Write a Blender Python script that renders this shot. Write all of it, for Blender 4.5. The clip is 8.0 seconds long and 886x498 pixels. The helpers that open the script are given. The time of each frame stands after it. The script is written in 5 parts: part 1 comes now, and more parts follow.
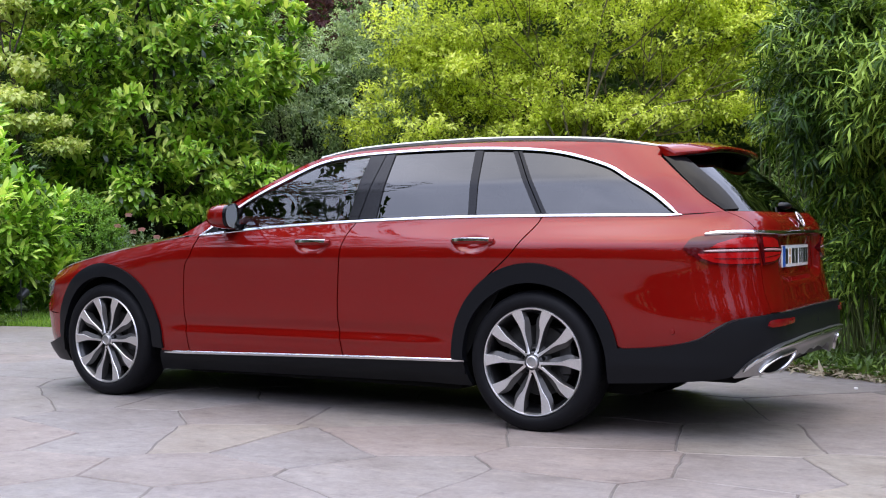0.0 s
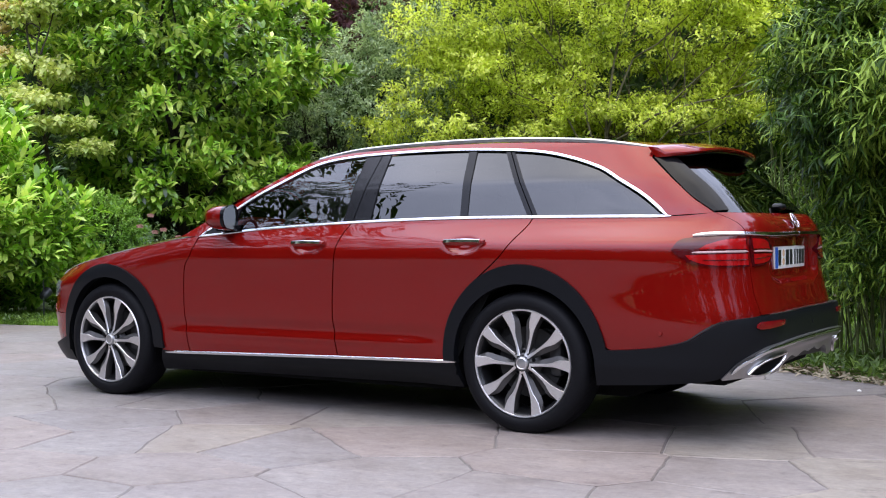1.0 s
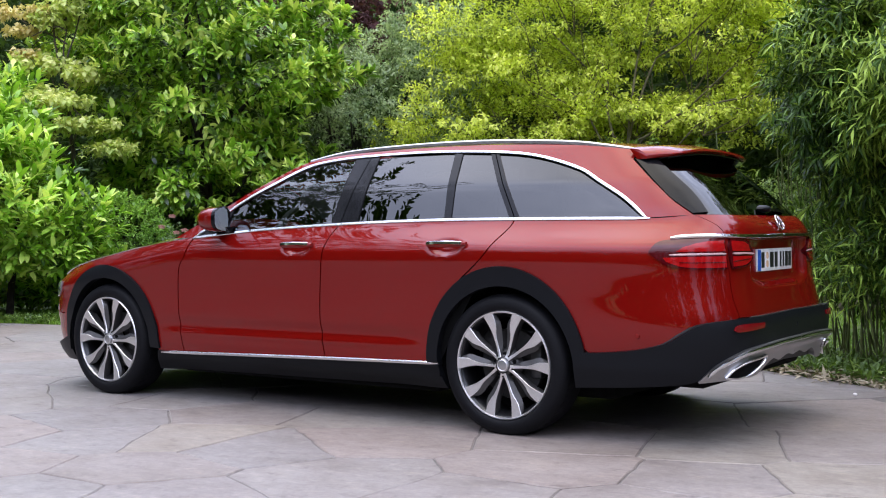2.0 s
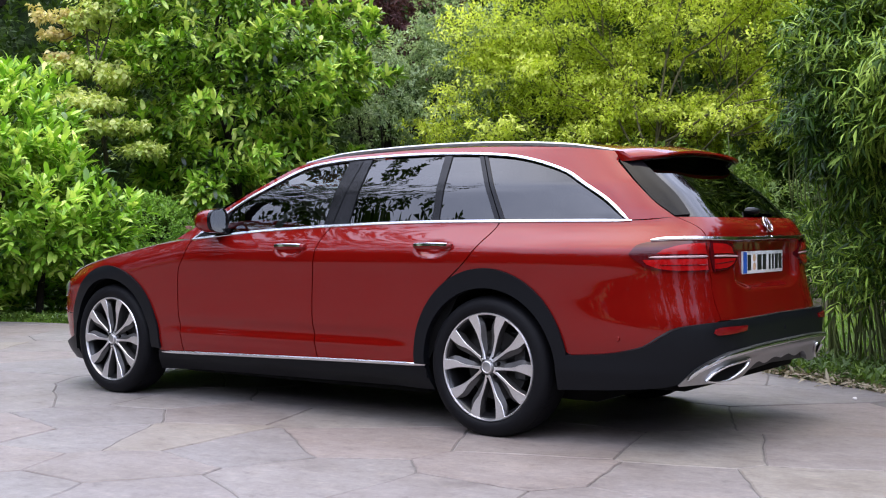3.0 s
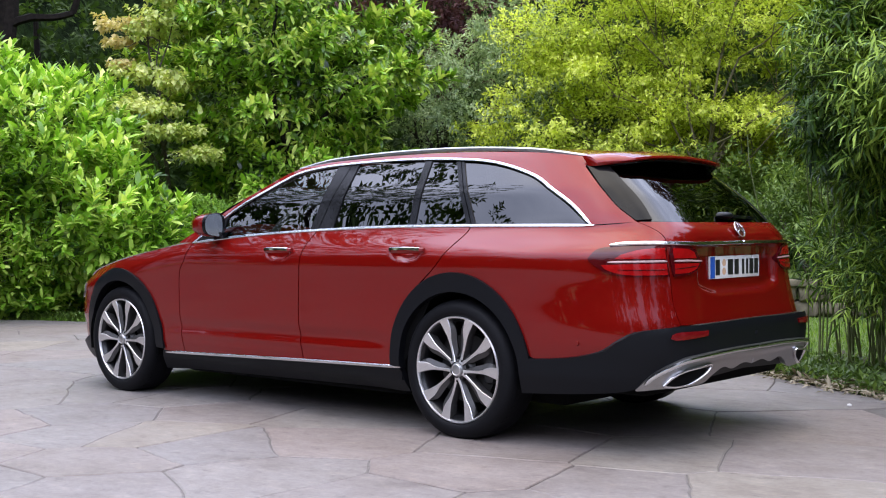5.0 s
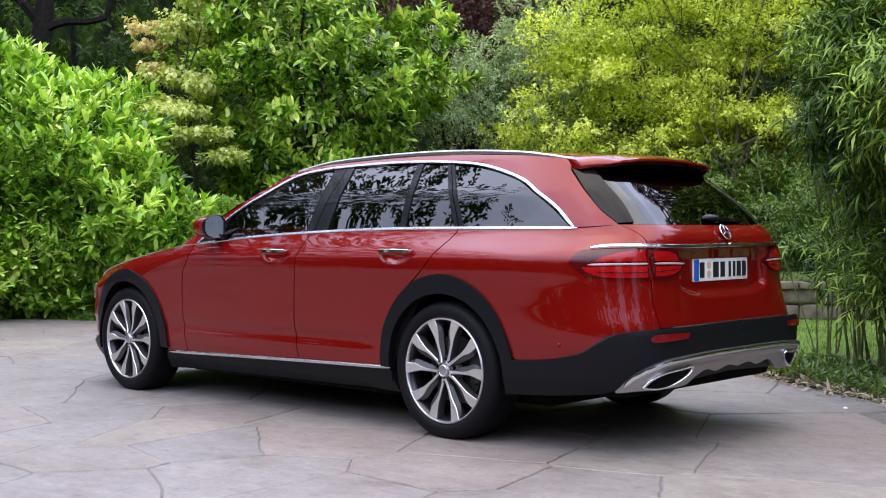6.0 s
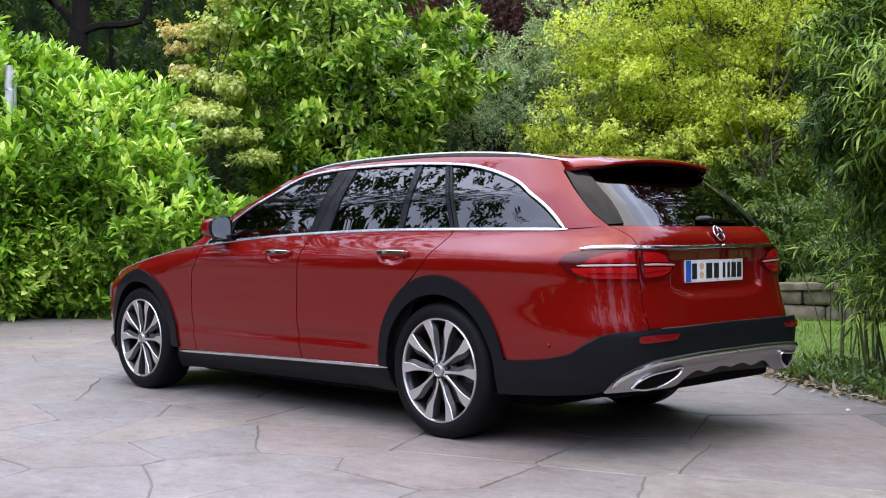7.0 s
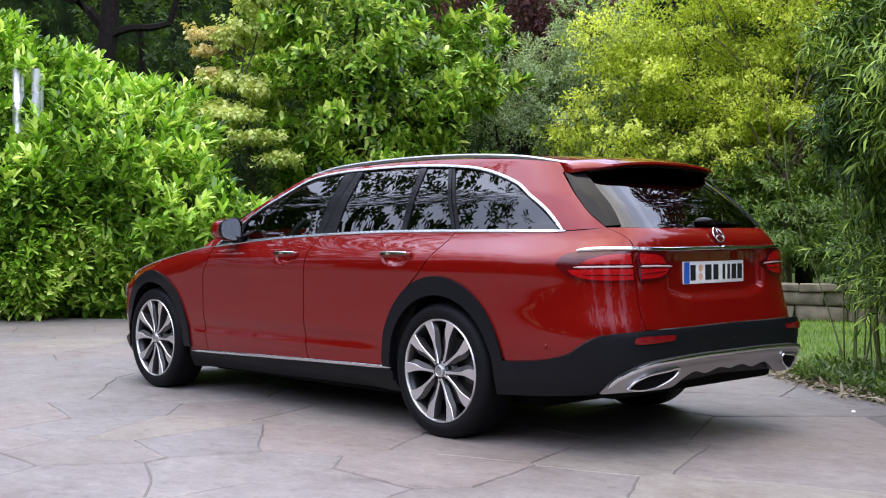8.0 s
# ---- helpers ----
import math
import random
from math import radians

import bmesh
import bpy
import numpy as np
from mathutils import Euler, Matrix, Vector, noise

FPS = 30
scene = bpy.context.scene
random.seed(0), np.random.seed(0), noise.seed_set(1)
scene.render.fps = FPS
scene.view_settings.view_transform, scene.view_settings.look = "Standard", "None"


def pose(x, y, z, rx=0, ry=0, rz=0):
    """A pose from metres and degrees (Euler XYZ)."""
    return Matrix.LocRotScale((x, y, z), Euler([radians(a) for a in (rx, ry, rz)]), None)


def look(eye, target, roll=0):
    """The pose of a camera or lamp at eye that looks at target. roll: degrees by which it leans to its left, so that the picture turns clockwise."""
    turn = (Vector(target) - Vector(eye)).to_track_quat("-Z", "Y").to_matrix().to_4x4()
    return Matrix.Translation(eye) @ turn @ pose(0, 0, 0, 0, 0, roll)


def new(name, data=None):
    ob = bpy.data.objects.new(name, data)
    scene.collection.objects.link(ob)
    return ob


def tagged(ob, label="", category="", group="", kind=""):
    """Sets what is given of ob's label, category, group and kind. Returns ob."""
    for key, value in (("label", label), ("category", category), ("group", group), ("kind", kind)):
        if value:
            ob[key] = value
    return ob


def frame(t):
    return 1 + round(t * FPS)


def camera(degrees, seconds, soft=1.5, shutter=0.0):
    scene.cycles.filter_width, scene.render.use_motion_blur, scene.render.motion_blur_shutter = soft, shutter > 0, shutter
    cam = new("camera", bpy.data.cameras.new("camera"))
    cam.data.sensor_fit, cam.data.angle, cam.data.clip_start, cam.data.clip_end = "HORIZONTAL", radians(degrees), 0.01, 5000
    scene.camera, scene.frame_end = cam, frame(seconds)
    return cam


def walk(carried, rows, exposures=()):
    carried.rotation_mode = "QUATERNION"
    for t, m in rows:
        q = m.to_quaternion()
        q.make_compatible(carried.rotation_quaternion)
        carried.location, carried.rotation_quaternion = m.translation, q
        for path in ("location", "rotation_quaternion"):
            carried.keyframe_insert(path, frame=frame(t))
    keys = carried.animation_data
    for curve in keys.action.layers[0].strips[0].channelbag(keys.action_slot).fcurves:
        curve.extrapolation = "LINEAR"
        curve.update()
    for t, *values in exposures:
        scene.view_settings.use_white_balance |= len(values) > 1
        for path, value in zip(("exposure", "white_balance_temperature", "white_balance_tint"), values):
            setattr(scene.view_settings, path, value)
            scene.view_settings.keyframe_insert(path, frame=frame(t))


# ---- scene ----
cam = camera(41.5, 8.0, 1.1)
PATH = [
    (0, (4.031, -6.07, 0.993), (3.012, -4.349, 0.963), -0.6),
    (0.5, (4.115, -6.022, 0.994), (3.073, -4.315, 0.964), -0.6),
    (1, (4.234, -5.955, 0.999), (3.161, -4.268, 0.969), -0.6),
    (1.5, (4.36, -5.884, 1.004), (3.258, -4.215, 0.974), -0.6),
    (3, (4.757, -5.644, 1.011), (3.559, -4.043, 0.983), -0.5),
    (3.5, (4.885, -5.567, 1.014), (3.654, -3.991, 0.987), -0.5),
    (4, (5.026, -5.492, 1.018), (3.764, -3.94, 0.991), -0.5),
    (4.5, (5.151, -5.413, 1.021), (3.86, -3.885, 0.995), -0.5),
    (6, (5.53, -5.193, 1.029), (4.157, -3.739, 1.006), -0.4),
    (6.5, (5.642, -5.125, 1.031), (4.241, -3.698, 1.009), -0.4),
    (7, (5.748, -5.06, 1.032), (4.321, -3.658, 1.01), -0.4),
    (7.5, (5.832, -5.014, 1.037), (4.383, -3.636, 1.016), -0.4),
    (8, (5.905, -4.977, 1.037), (4.438, -3.617, 1.016), -0.4),
]
walk(cam, [(t, look(eye, target, roll)) for t, eye, target, roll in PATH])

# ---- light: bright clouded sky, brighter towards the zenith as such skies are, and a veiled sun ----
SUN_ELEVATION, SUN_TURN = 84, 168
world = bpy.data.worlds.new("sky")
scene.world = world
world.use_nodes = True
wn, wl = world.node_tree.nodes, world.node_tree.links
sky = wn.new("ShaderNodeTexSky")
sky.sky_type, sky.sun_disc = "NISHITA", False
sky.sun_elevation, sky.sun_rotation = radians(SUN_ELEVATION), radians(SUN_TURN)
sky_coord = wn.new("ShaderNodeTexCoord")
sky_stretch = wn.new("ShaderNodeMapping")
sky_stretch.inputs["Scale"].default_value = (1.6, 1.6, 4.5)
clouds = wn.new("ShaderNodeTexNoise")
clouds.inputs["Scale"].default_value, clouds.inputs["Detail"].default_value = 1.7, 7
cloud_ramp = wn.new("ShaderNodeValToRGB")
cloud_ramp.color_ramp.elements[0].position, cloud_ramp.color_ramp.elements[0].color = 0.30, (5.4, 6.0, 7.4, 1)
cloud_ramp.color_ramp.elements[1].position, cloud_ramp.color_ramp.elements[1].color = 0.68, (12.4, 12.8, 13.9, 1)
sky_mix = wn.new("ShaderNodeMixRGB")
sky_mix.inputs[0].default_value = 0.8
wl.new(sky_coord.outputs["Generated"], sky_stretch.inputs[0])
wl.new(sky_stretch.outputs[0], clouds.inputs["Vector"])
wl.new(clouds.outputs["Fac"], cloud_ramp.inputs[0])
wl.new(sky.outputs[0], sky_mix.inputs[1])
wl.new(cloud_ramp.outputs[0], sky_mix.inputs[2])
sky_axes = wn.new("ShaderNodeSeparateXYZ")
zenith = wn.new("ShaderNodeMapRange")
zenith.interpolation_type = "SMOOTHSTEP"
zenith.inputs["From Min"].default_value, zenith.inputs["From Max"].default_value = -0.1, 1.0
zenith.inputs["To Min"].default_value, zenith.inputs["To Max"].default_value = 0.25, 3.2
sky_gain = wn.new("ShaderNodeMixRGB")
sky_gain.blend_type = "MULTIPLY"
sky_gain.inputs[0].default_value = 1.0
wl.new(sky_coord.outputs["Generated"], sky_axes.inputs[0])
wl.new(sky_axes.outputs["Z"], zenith.inputs["Value"])
wl.new(sky_mix.outputs[0], sky_gain.inputs[1])
wl.new(zenith.outputs[0], sky_gain.inputs[2])
sky_tint = wn.new("ShaderNodeValToRGB")
sky_tint.color_ramp.elements[0].position, sky_tint.color_ramp.elements[0].color = 0.78, (0.925, 0.962, 1.17, 1)
sky_tint.color_ramp.elements[1].position, sky_tint.color_ramp.elements[1].color = 1.0, (1.12, 1.005, 0.82, 1)
sky_veil = wn.new("ShaderNodeMixRGB")
sky_veil.blend_type = "MULTIPLY"
sky_veil.inputs[0].default_value = 1.0
wl.new(sky_axes.outputs["Z"], sky_tint.inputs[0])
wl.new(sky_gain.outputs[0], sky_veil.inputs[1])
wl.new(sky_tint.outputs[0], sky_veil.inputs[2])
wl.new(sky_veil.outputs[0], wn["Background"].inputs["Color"])
wn["Background"].inputs["Strength"].default_value = 0.142

sun_data = bpy.data.lights.new("sun", "SUN")
sun_data.energy, sun_data.angle, sun_data.color = 1.3, radians(130), (1.0, 0.93, 0.80)
sun = new("sun", sun_data)
sun_from = Vector((math.sin(radians(SUN_TURN)) * math.cos(radians(SUN_ELEVATION)), math.cos(radians(SUN_TURN)) * math.cos(radians(SUN_ELEVATION)), math.sin(radians(SUN_ELEVATION))))
sun.matrix_world = look(sun_from * 40, (0, 0, 0))
scene.view_settings.exposure = 0.08


# ---- materials ----
def shader(name):
    m = bpy.data.materials.new(name)
    m.use_nodes = True
    return m, m.node_tree.nodes, m.node_tree.links, m.node_tree.nodes["Principled BSDF"]


def noise_node(n, l, scale, detail=5, coord="Object", stretch=None, rough=0.55):
    tc = n.new("ShaderNodeTexCoord")
    tex = n.new("ShaderNodeTexNoise")
    tex.inputs["Scale"].default_value, tex.inputs["Detail"].default_value, tex.inputs["Roughness"].default_value = scale, detail, rough
    if stretch:
        mp = n.new("ShaderNodeMapping")
        mp.inputs["Scale"].default_value = stretch
        l.new(tc.outputs[coord], mp.inputs[0])
        l.new(mp.outputs[0], tex.inputs["Vector"])
    else:
        l.new(tc.outputs[coord], tex.inputs["Vector"])
    return tex


def ramp_node(n, l, source, stops):
    r = n.new("ShaderNodeValToRGB")
    while len(r.color_ramp.elements) < len(stops):
        r.color_ramp.elements.new(0.5)
    for e, (p, c) in zip(r.color_ramp.elements, stops):
        e.position, e.color = p, (*c, 1)
    l.new(source, r.inputs[0])
    return r


def bump_node(n, l, source, b, strength, distance):
    k = n.new("ShaderNodeBump")
    k.inputs["Strength"].default_value, k.inputs["Distance"].default_value = strength, distance
    l.new(source, k.inputs["Height"])
    l.new(k.outputs[0], b.inputs["Normal"])
    return k


def simple(name, color, rough=0.5, metal=0.0, vary=0.12, scale=30, bump=0.0, coat=0.0, spec=0.5):
    """A surface with slight mottling in its colour and gloss."""
    m, n, l, b = shader(name)
    tex = noise_node(n, l, scale)
    lo, hi = [c * (1 - vary) for c in color], [min(1, c * (1 + vary)) for c in color]
    l.new(ramp_node(n, l, tex.outputs["Fac"], [(0.3, lo), (0.7, hi)]).outputs[0], b.inputs["Base Color"])
    r = n.new("ShaderNodeMapRange")
    r.inputs["To Min"].default_value, r.inputs["To Max"].default_value = max(0.02, rough - 0.05), rough + 0.05
    l.new(tex.outputs["Fac"], r.inputs["Value"])
    l.new(r.outputs[0], b.inputs["Roughness"])
    b.inputs["Metallic"].default_value = metal
    b.inputs["Coat Weight"].default_value = coat
    b.inputs["Specular IOR Level"].default_value = spec
    b.inputs["Coat Roughness"].default_value = 0.03
    if bump:
        bump_node(n, l, tex.outputs["Fac"], b, bump, 0.002)
    return m


def paint_material():
    m, n, l, b = shader("red_metallic_paint")
    flake = noise_node(n, l, 900, 2)
    l.new(ramp_node(n, l, flake.outputs["Fac"], [(0.35, (0.140, 0.0026, 0.0019)), (0.65, (0.192, 0.0046, 0.0032))]).outputs[0], b.inputs["Base Color"])
    b.inputs["Metallic"].default_value = 0.22
    b.inputs["Roughness"].default_value = 0.34
    b.inputs["Coat Weight"].default_value = 1.0
    b.inputs["Coat Roughness"].default_value = 0.022
    b.inputs["Coat IOR"].default_value = 1.43
    b.inputs["Specular IOR Level"].default_value = 0.0
    wave = noise_node(n, l, 3.0, 2)
    k = n.new("ShaderNodeBump")
    k.inputs["Strength"].default_value, k.inputs["Distance"].default_value = 0.006, 0.01
    l.new(wave.outputs["Fac"], k.inputs["Height"])
    l.new(k.outputs[0], b.inputs["Coat Normal"])
    return m


def glass_material(name, tint, gloss=1.72):
    m, n, l, b = shader(name)
    n.remove(b)
    clear, shine, mix, fres = n.new("ShaderNodeBsdfTransparent"), n.new("ShaderNodeBsdfGlossy"), n.new("ShaderNodeMixShader"), n.new("ShaderNodeFresnel")
    clear.inputs["Color"].default_value = (*tint, 1)
    shine.inputs["Roughness"].default_value = 0.0
    fres.inputs["IOR"].default_value = gloss
    l.new(fres.outputs[0], mix.inputs[0])
    l.new(clear.outputs[0], mix.inputs[1])
    l.new(shine.outputs[0], mix.inputs[2])
    l.new(mix.outputs[0], n["Material Output"].inputs["Surface"])
    return m


def leaf_material(name, dark, mid, light, rough=0.4, through_light=0.35, spec=0.5):
    """Leaves: colour varies leaf by leaf and over the crown, its contrast standing in for shaded gaps and lit tops;
    light comes through.
    """
    m, n, l, b = shader(name)
    geo = n.new("ShaderNodeNewGeometry")
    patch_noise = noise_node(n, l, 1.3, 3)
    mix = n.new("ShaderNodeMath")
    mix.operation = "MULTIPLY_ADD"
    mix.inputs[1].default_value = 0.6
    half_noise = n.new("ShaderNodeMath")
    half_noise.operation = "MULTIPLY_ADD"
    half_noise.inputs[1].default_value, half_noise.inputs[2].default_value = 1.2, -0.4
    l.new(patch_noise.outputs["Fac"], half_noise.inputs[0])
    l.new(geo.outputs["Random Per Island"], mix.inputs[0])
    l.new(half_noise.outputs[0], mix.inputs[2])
    # steep ramp: some of the crown's shade and brightness is put into the leaf colours
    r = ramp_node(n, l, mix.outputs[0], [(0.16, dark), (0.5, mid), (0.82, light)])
    l.new(r.outputs[0], b.inputs["Base Color"])
    b.inputs["Roughness"].default_value = rough
    b.inputs["Specular IOR Level"].default_value = spec
    tr = n.new("ShaderNodeBsdfTranslucent")
    warm = n.new("ShaderNodeMixRGB")
    warm.blend_type = "MULTIPLY"
    warm.inputs[0].default_value = 1
    warm.inputs[2].default_value = (1.2, 1.25, 0.7, 1)
    l.new(r.outputs[0], warm.inputs[1])
    l.new(warm.outputs[0], tr.inputs["Color"])
    mx = n.new("ShaderNodeMixShader")
    mx.inputs[0].default_value = through_light
    l.new(b.outputs[0], mx.inputs[1])
    l.new(tr.outputs[0], mx.inputs[2])
    l.new(mx.outputs[0], n["Material Output"].inputs["Surface"])
    return m


def stone_material():
    m, n, l, b = shader("flagstone")
    info = n.new("ShaderNodeObjectInfo")
    big = noise_node(n, l, 1.9, 7, "Object", (1, 1.3, 1), 0.62)
    fine = noise_node(n, l, 38, 8, "Object", None, 0.7)
    tone = ramp_node(n, l, info.outputs["Random"], [(0.0, (0.182, 0.160, 0.150)), (0.2, (0.202, 0.186, 0.175)), (0.4, (0.180, 0.170, 0.166)), (0.6, (0.208, 0.178, 0.163)), (0.8, (0.190, 0.173, 0.162)), (1.0, (0.228, 0.205, 0.172))])
    stain = ramp_node(n, l, big.outputs["Fac"], [(0.30, (0.70, 0.65, 0.62)), (0.42, (0.92, 0.88, 0.85)), (0.55, (1.0, 0.98, 0.97)), (0.72, (1.20, 1.16, 1.10))])
    grain = ramp_node(n, l, fine.outputs["Fac"], [(0.3, (0.82, 0.82, 0.82)), (0.7, (1.12, 1.12, 1.12))])
    mid = noise_node(n, l, 8.5, 6, "Object", (1, 1.5, 1), 0.68)
    mottle = ramp_node(n, l, mid.outputs["Fac"], [(0.30, (0.60, 0.58, 0.57)), (0.42, (0.92, 0.90, 0.90)), (0.55, (1.0, 1.0, 1.0)), (0.72, (1.28, 1.24, 1.18))])
    a, c, e = n.new("ShaderNodeMixRGB"), n.new("ShaderNodeMixRGB"), n.new("ShaderNodeMixRGB")
    for k in (a, c, e):
        k.blend_type = "MULTIPLY"
        k.inputs[0].default_value = 1
    l.new(tone.outputs[0], a.inputs[1]), l.new(stain.outputs[0], a.inputs[2])
    l.new(a.outputs[0], c.inputs[1]), l.new(grain.outputs[0], c.inputs[2])
    l.new(c.outputs[0], e.inputs[1]), l.new(mottle.outputs[0], e.inputs[2])
    l.new(e.outputs[0], b.inputs["Base Color"])
    b.inputs["Roughness"].default_value = 0.62
    add = n.new("ShaderNodeMath")
    add.operation = "MULTIPLY_ADD"
    add.inputs[1].default_value = 3.0
    l.new(big.outputs["Fac"], add.inputs[0]), l.new(fine.outputs["Fac"], add.inputs[2])
    bump_node(n, l, add.outputs[0], b, 0.5, 0.004)
    return m


def ground_material():
    m, n, l, b = shader("lawn_and_soil")
    big, fine = noise_node(n, l, 0.5, 4), noise_node(n, l, 24, 6)
    base = ramp_node(n, l, fine.outputs["Fac"], [(0.3, (0.045, 0.075, 0.014)), (0.7, (0.115, 0.18, 0.03))])
    patchy = ramp_node(n, l, big.outputs["Fac"], [(0.35, (0.8, 0.85, 0.8)), (0.65, (1.15, 1.1, 1.0))])
    k = n.new("ShaderNodeMixRGB")
    k.blend_type = "MULTIPLY"
    k.inputs[0].default_value = 1
    l.new(base.outputs[0], k.inputs[1]), l.new(patchy.outputs[0], k.inputs[2])
    l.new(k.outputs[0], b.inputs["Base Color"])
    b.inputs["Roughness"].default_value = 0.9
    bump_node(n, l, fine.outputs["Fac"], b, 0.6, 0.02)
    return m


PAINT = paint_material()
CLAD = simple("black_textured_plastic", (0.005, 0.0055, 0.007), 0.42, 0, 0.15, 400, 0.15, 0, 0.16)
GLOSS_BLACK = simple("gloss_black", (0.005, 0.005, 0.006), 0.10, 0, 0.1, 20, 0, 0.0, 0.16)
DARK = simple("underbody_black", (0.004, 0.004, 0.004), 0.9, 0, 0.1, 30, 0, 0, 0.08)
GAP = simple("door_gap_black", (0.012, 0.008, 0.008), 0.7)
CHROME = simple("polished_chrome", (0.72, 0.72, 0.74), 0.13, 1.0, 0.03, 60)
SATIN = simple("satin_silver", (0.46, 0.46, 0.465), 0.34, 1.0, 0.06, 80)
SKID = simple("satin_skid_plate", (0.36, 0.355, 0.36), 0.36, 1.0, 0.06, 80)
ALLOY = simple("machined_alloy", (0.78, 0.76, 0.755), 0.36, 1.0, 0.05, 120)
RIM_FACET = simple("grey_rim_facet", (0.045, 0.043, 0.042), 0.42, 0.2, 0.1, 60)
RIM_DARK = simple("dark_grey_rim_paint", (0.012, 0.012, 0.013), 0.35, 0.4, 0.1, 60, 0, 0.3)
BRAKE = simple("brake_disc_steel", (0.03, 0.029, 0.028), 0.5, 0.4, 0.15, 40)
TYRE = simple("tyre_rubber", (0.005, 0.005, 0.006), 0.6, 0, 0.2, 90, 0.2, 0, 0.12)
MIRROR = simple("mirror_glass", (0.58, 0.63, 0.68), 0.02, 1.0, 0.01)
GLASS = glass_material("window_glass", (0.34, 0.37, 0.36))
PRIVACY = glass_material("privacy_glass", (0.022, 0.022, 0.025))
SEAT = simple("black_leather", (0.022, 0.021, 0.021), 0.5, 0, 0.2, 60, 0.2)
LENS_RED = simple("red_lamp_lens", (0.30, 0.004, 0.005), 0.10, 0, 0.15, 30, 0, 0.25, 0.3)
LENS_DARK = simple("smoked_red_lens", (0.060, 0.002, 0.004), 0.06, 0, 0.15, 30, 0, 0.3, 0.3)
REFLECTOR = simple("red_reflector", (0.15, 0.004, 0.006), 0.14, 0, 0.15, 30, 0, 0.1, 0.3)
LENS_CLEAR = simple("pale_lamp_bar", (0.48, 0.30, 0.29), 0.25, 0, 0.1, 60, 0, 0.3)
HEADLAMP = simple("headlamp_lens", (0.25, 0.26, 0.27), 0.08, 0.3, 0.2, 30, 0, 1.0)
PLATE_WHITE = simple("plate_white", (0.78, 0.78, 0.76), 0.35, 0, 0.03)
PLATE_BLUE = simple("plate_blue", (0.02, 0.10, 0.45), 0.35, 0, 0.03)
PLATE_INK = simple("plate_black", (0.012, 0.012, 0.012), 0.4, 0, 0.03)
STONE = stone_material()
LAWN = ground_material()
JOINT = simple("joint_mortar", (0.125, 0.112, 0.102), 0.9, 0, 0.25, 25, 0.5)


# ---- mesh helpers ----
def part(name, bm, material, parent=None, label="", smooth=True):
    """Links a bmesh as one mesh object under a thing or a part."""
    me = bpy.data.meshes.new(name)
    if smooth:
        for f in bm.faces:
            f.smooth = True
    bm.to_mesh(me)
    bm.free()
    me.materials.append(material)
    if smooth:
        me.set_sharp_from_angle(angle=radians(38))
    ob = new(name, me)
    if parent is not None:
        ob.parent = parent
    return tagged(ob, label)


def sharp(ob, degrees=35):
    """Keeps creases crisp on a smooth-shaded mesh."""
    ob.data.set_sharp_from_angle(angle=radians(degrees))
    return ob


def empty(name, at=(0, 0, 0)):
    ob = new(name)
    ob.location = at
    ob.empty_display_size = 0.2
    return ob


def box_bm(size, at=(0, 0, 0), bevel=0.0, segments=2, bm=None, turn=None):
    bm = bm or bmesh.new()
    m = Matrix.Translation(at) @ (turn or Matrix()) @ Matrix.Diagonal((*size, 1))
    made = bmesh.ops.create_cube(bm, size=1, matrix=m)["verts"]
    if bevel:
        edges = list({e for v in made for e in v.link_edges})
        bmesh.ops.bevel(bm, geom=edges, offset=bevel, segments=segments, affect="EDGES", profile=0.5)
    return bm


def loft(rings, closed=True, cap=False, bm=None):
    """A skin over rings with the same number of points."""
    bm = bm or bmesh.new()
    rows = [[bm.verts.new(p) for p in r] for r in rings]
    n = len(rows[0])
    for a, b in zip(rows, rows[1:]):
        for i in range(n if closed else n - 1):
            j = (i + 1) % n
            bm.faces.new((a[i], a[j], b[j], b[i]))
    if cap:
        bm.faces.new(rows[0][::-1])
        bm.faces.new(rows[-1])
    bmesh.ops.recalc_face_normals(bm, faces=bm.faces[:])
    return bm


def turned(profile, n=48, bm=None):
    """A body turned about the y axis: profile of (radius, y)."""
    rings = [[(r * math.cos(2 * math.pi * k / n), y, r * math.sin(2 * math.pi * k / n)) for k in range(n)] for r, y in profile]
    return loft(rings, True, False, bm)


def spline(points, count):
    """Points evenly spread along a smooth curve through the given ones."""
    pts = [np.array(p, float) for p in points]
    if len(pts) == 2:
        return [pts[0] + (pts[1] - pts[0]) * i / count for i in range(count + 1)]
    ext = [2 * pts[0] - pts[1]] + pts + [2 * pts[-1] - pts[-2]]
    dense = []
    for i in range(1, len(ext) - 2):
        p0, p1, p2, p3 = ext[i - 1:i + 3]
        for k in range(16):
            t = k / 16
            dense.append(0.5 * (2 * p1 + (p2 - p0) * t + (2 * p0 - 5 * p1 + 4 * p2 - p3) * t * t + (3 * p1 - p0 - 3 * p2 + p3) * t ** 3))
    dense.append(pts[-1])
    d = np.array(dense)
    s = np.concatenate([[0], np.cumsum(np.linalg.norm(np.diff(d, axis=0), axis=1))])
    want = np.linspace(0, s[-1], count + 1)
    return [np.array([np.interp(w, s, d[:, k]) for k in range(d.shape[1])]) for w in want]


# ---- the estate car: its skin is a rounded plan at every height ----
def ease(t):
    t = max(0.0, min(1.0, t))
    return t * t * (3 - 2 * t)


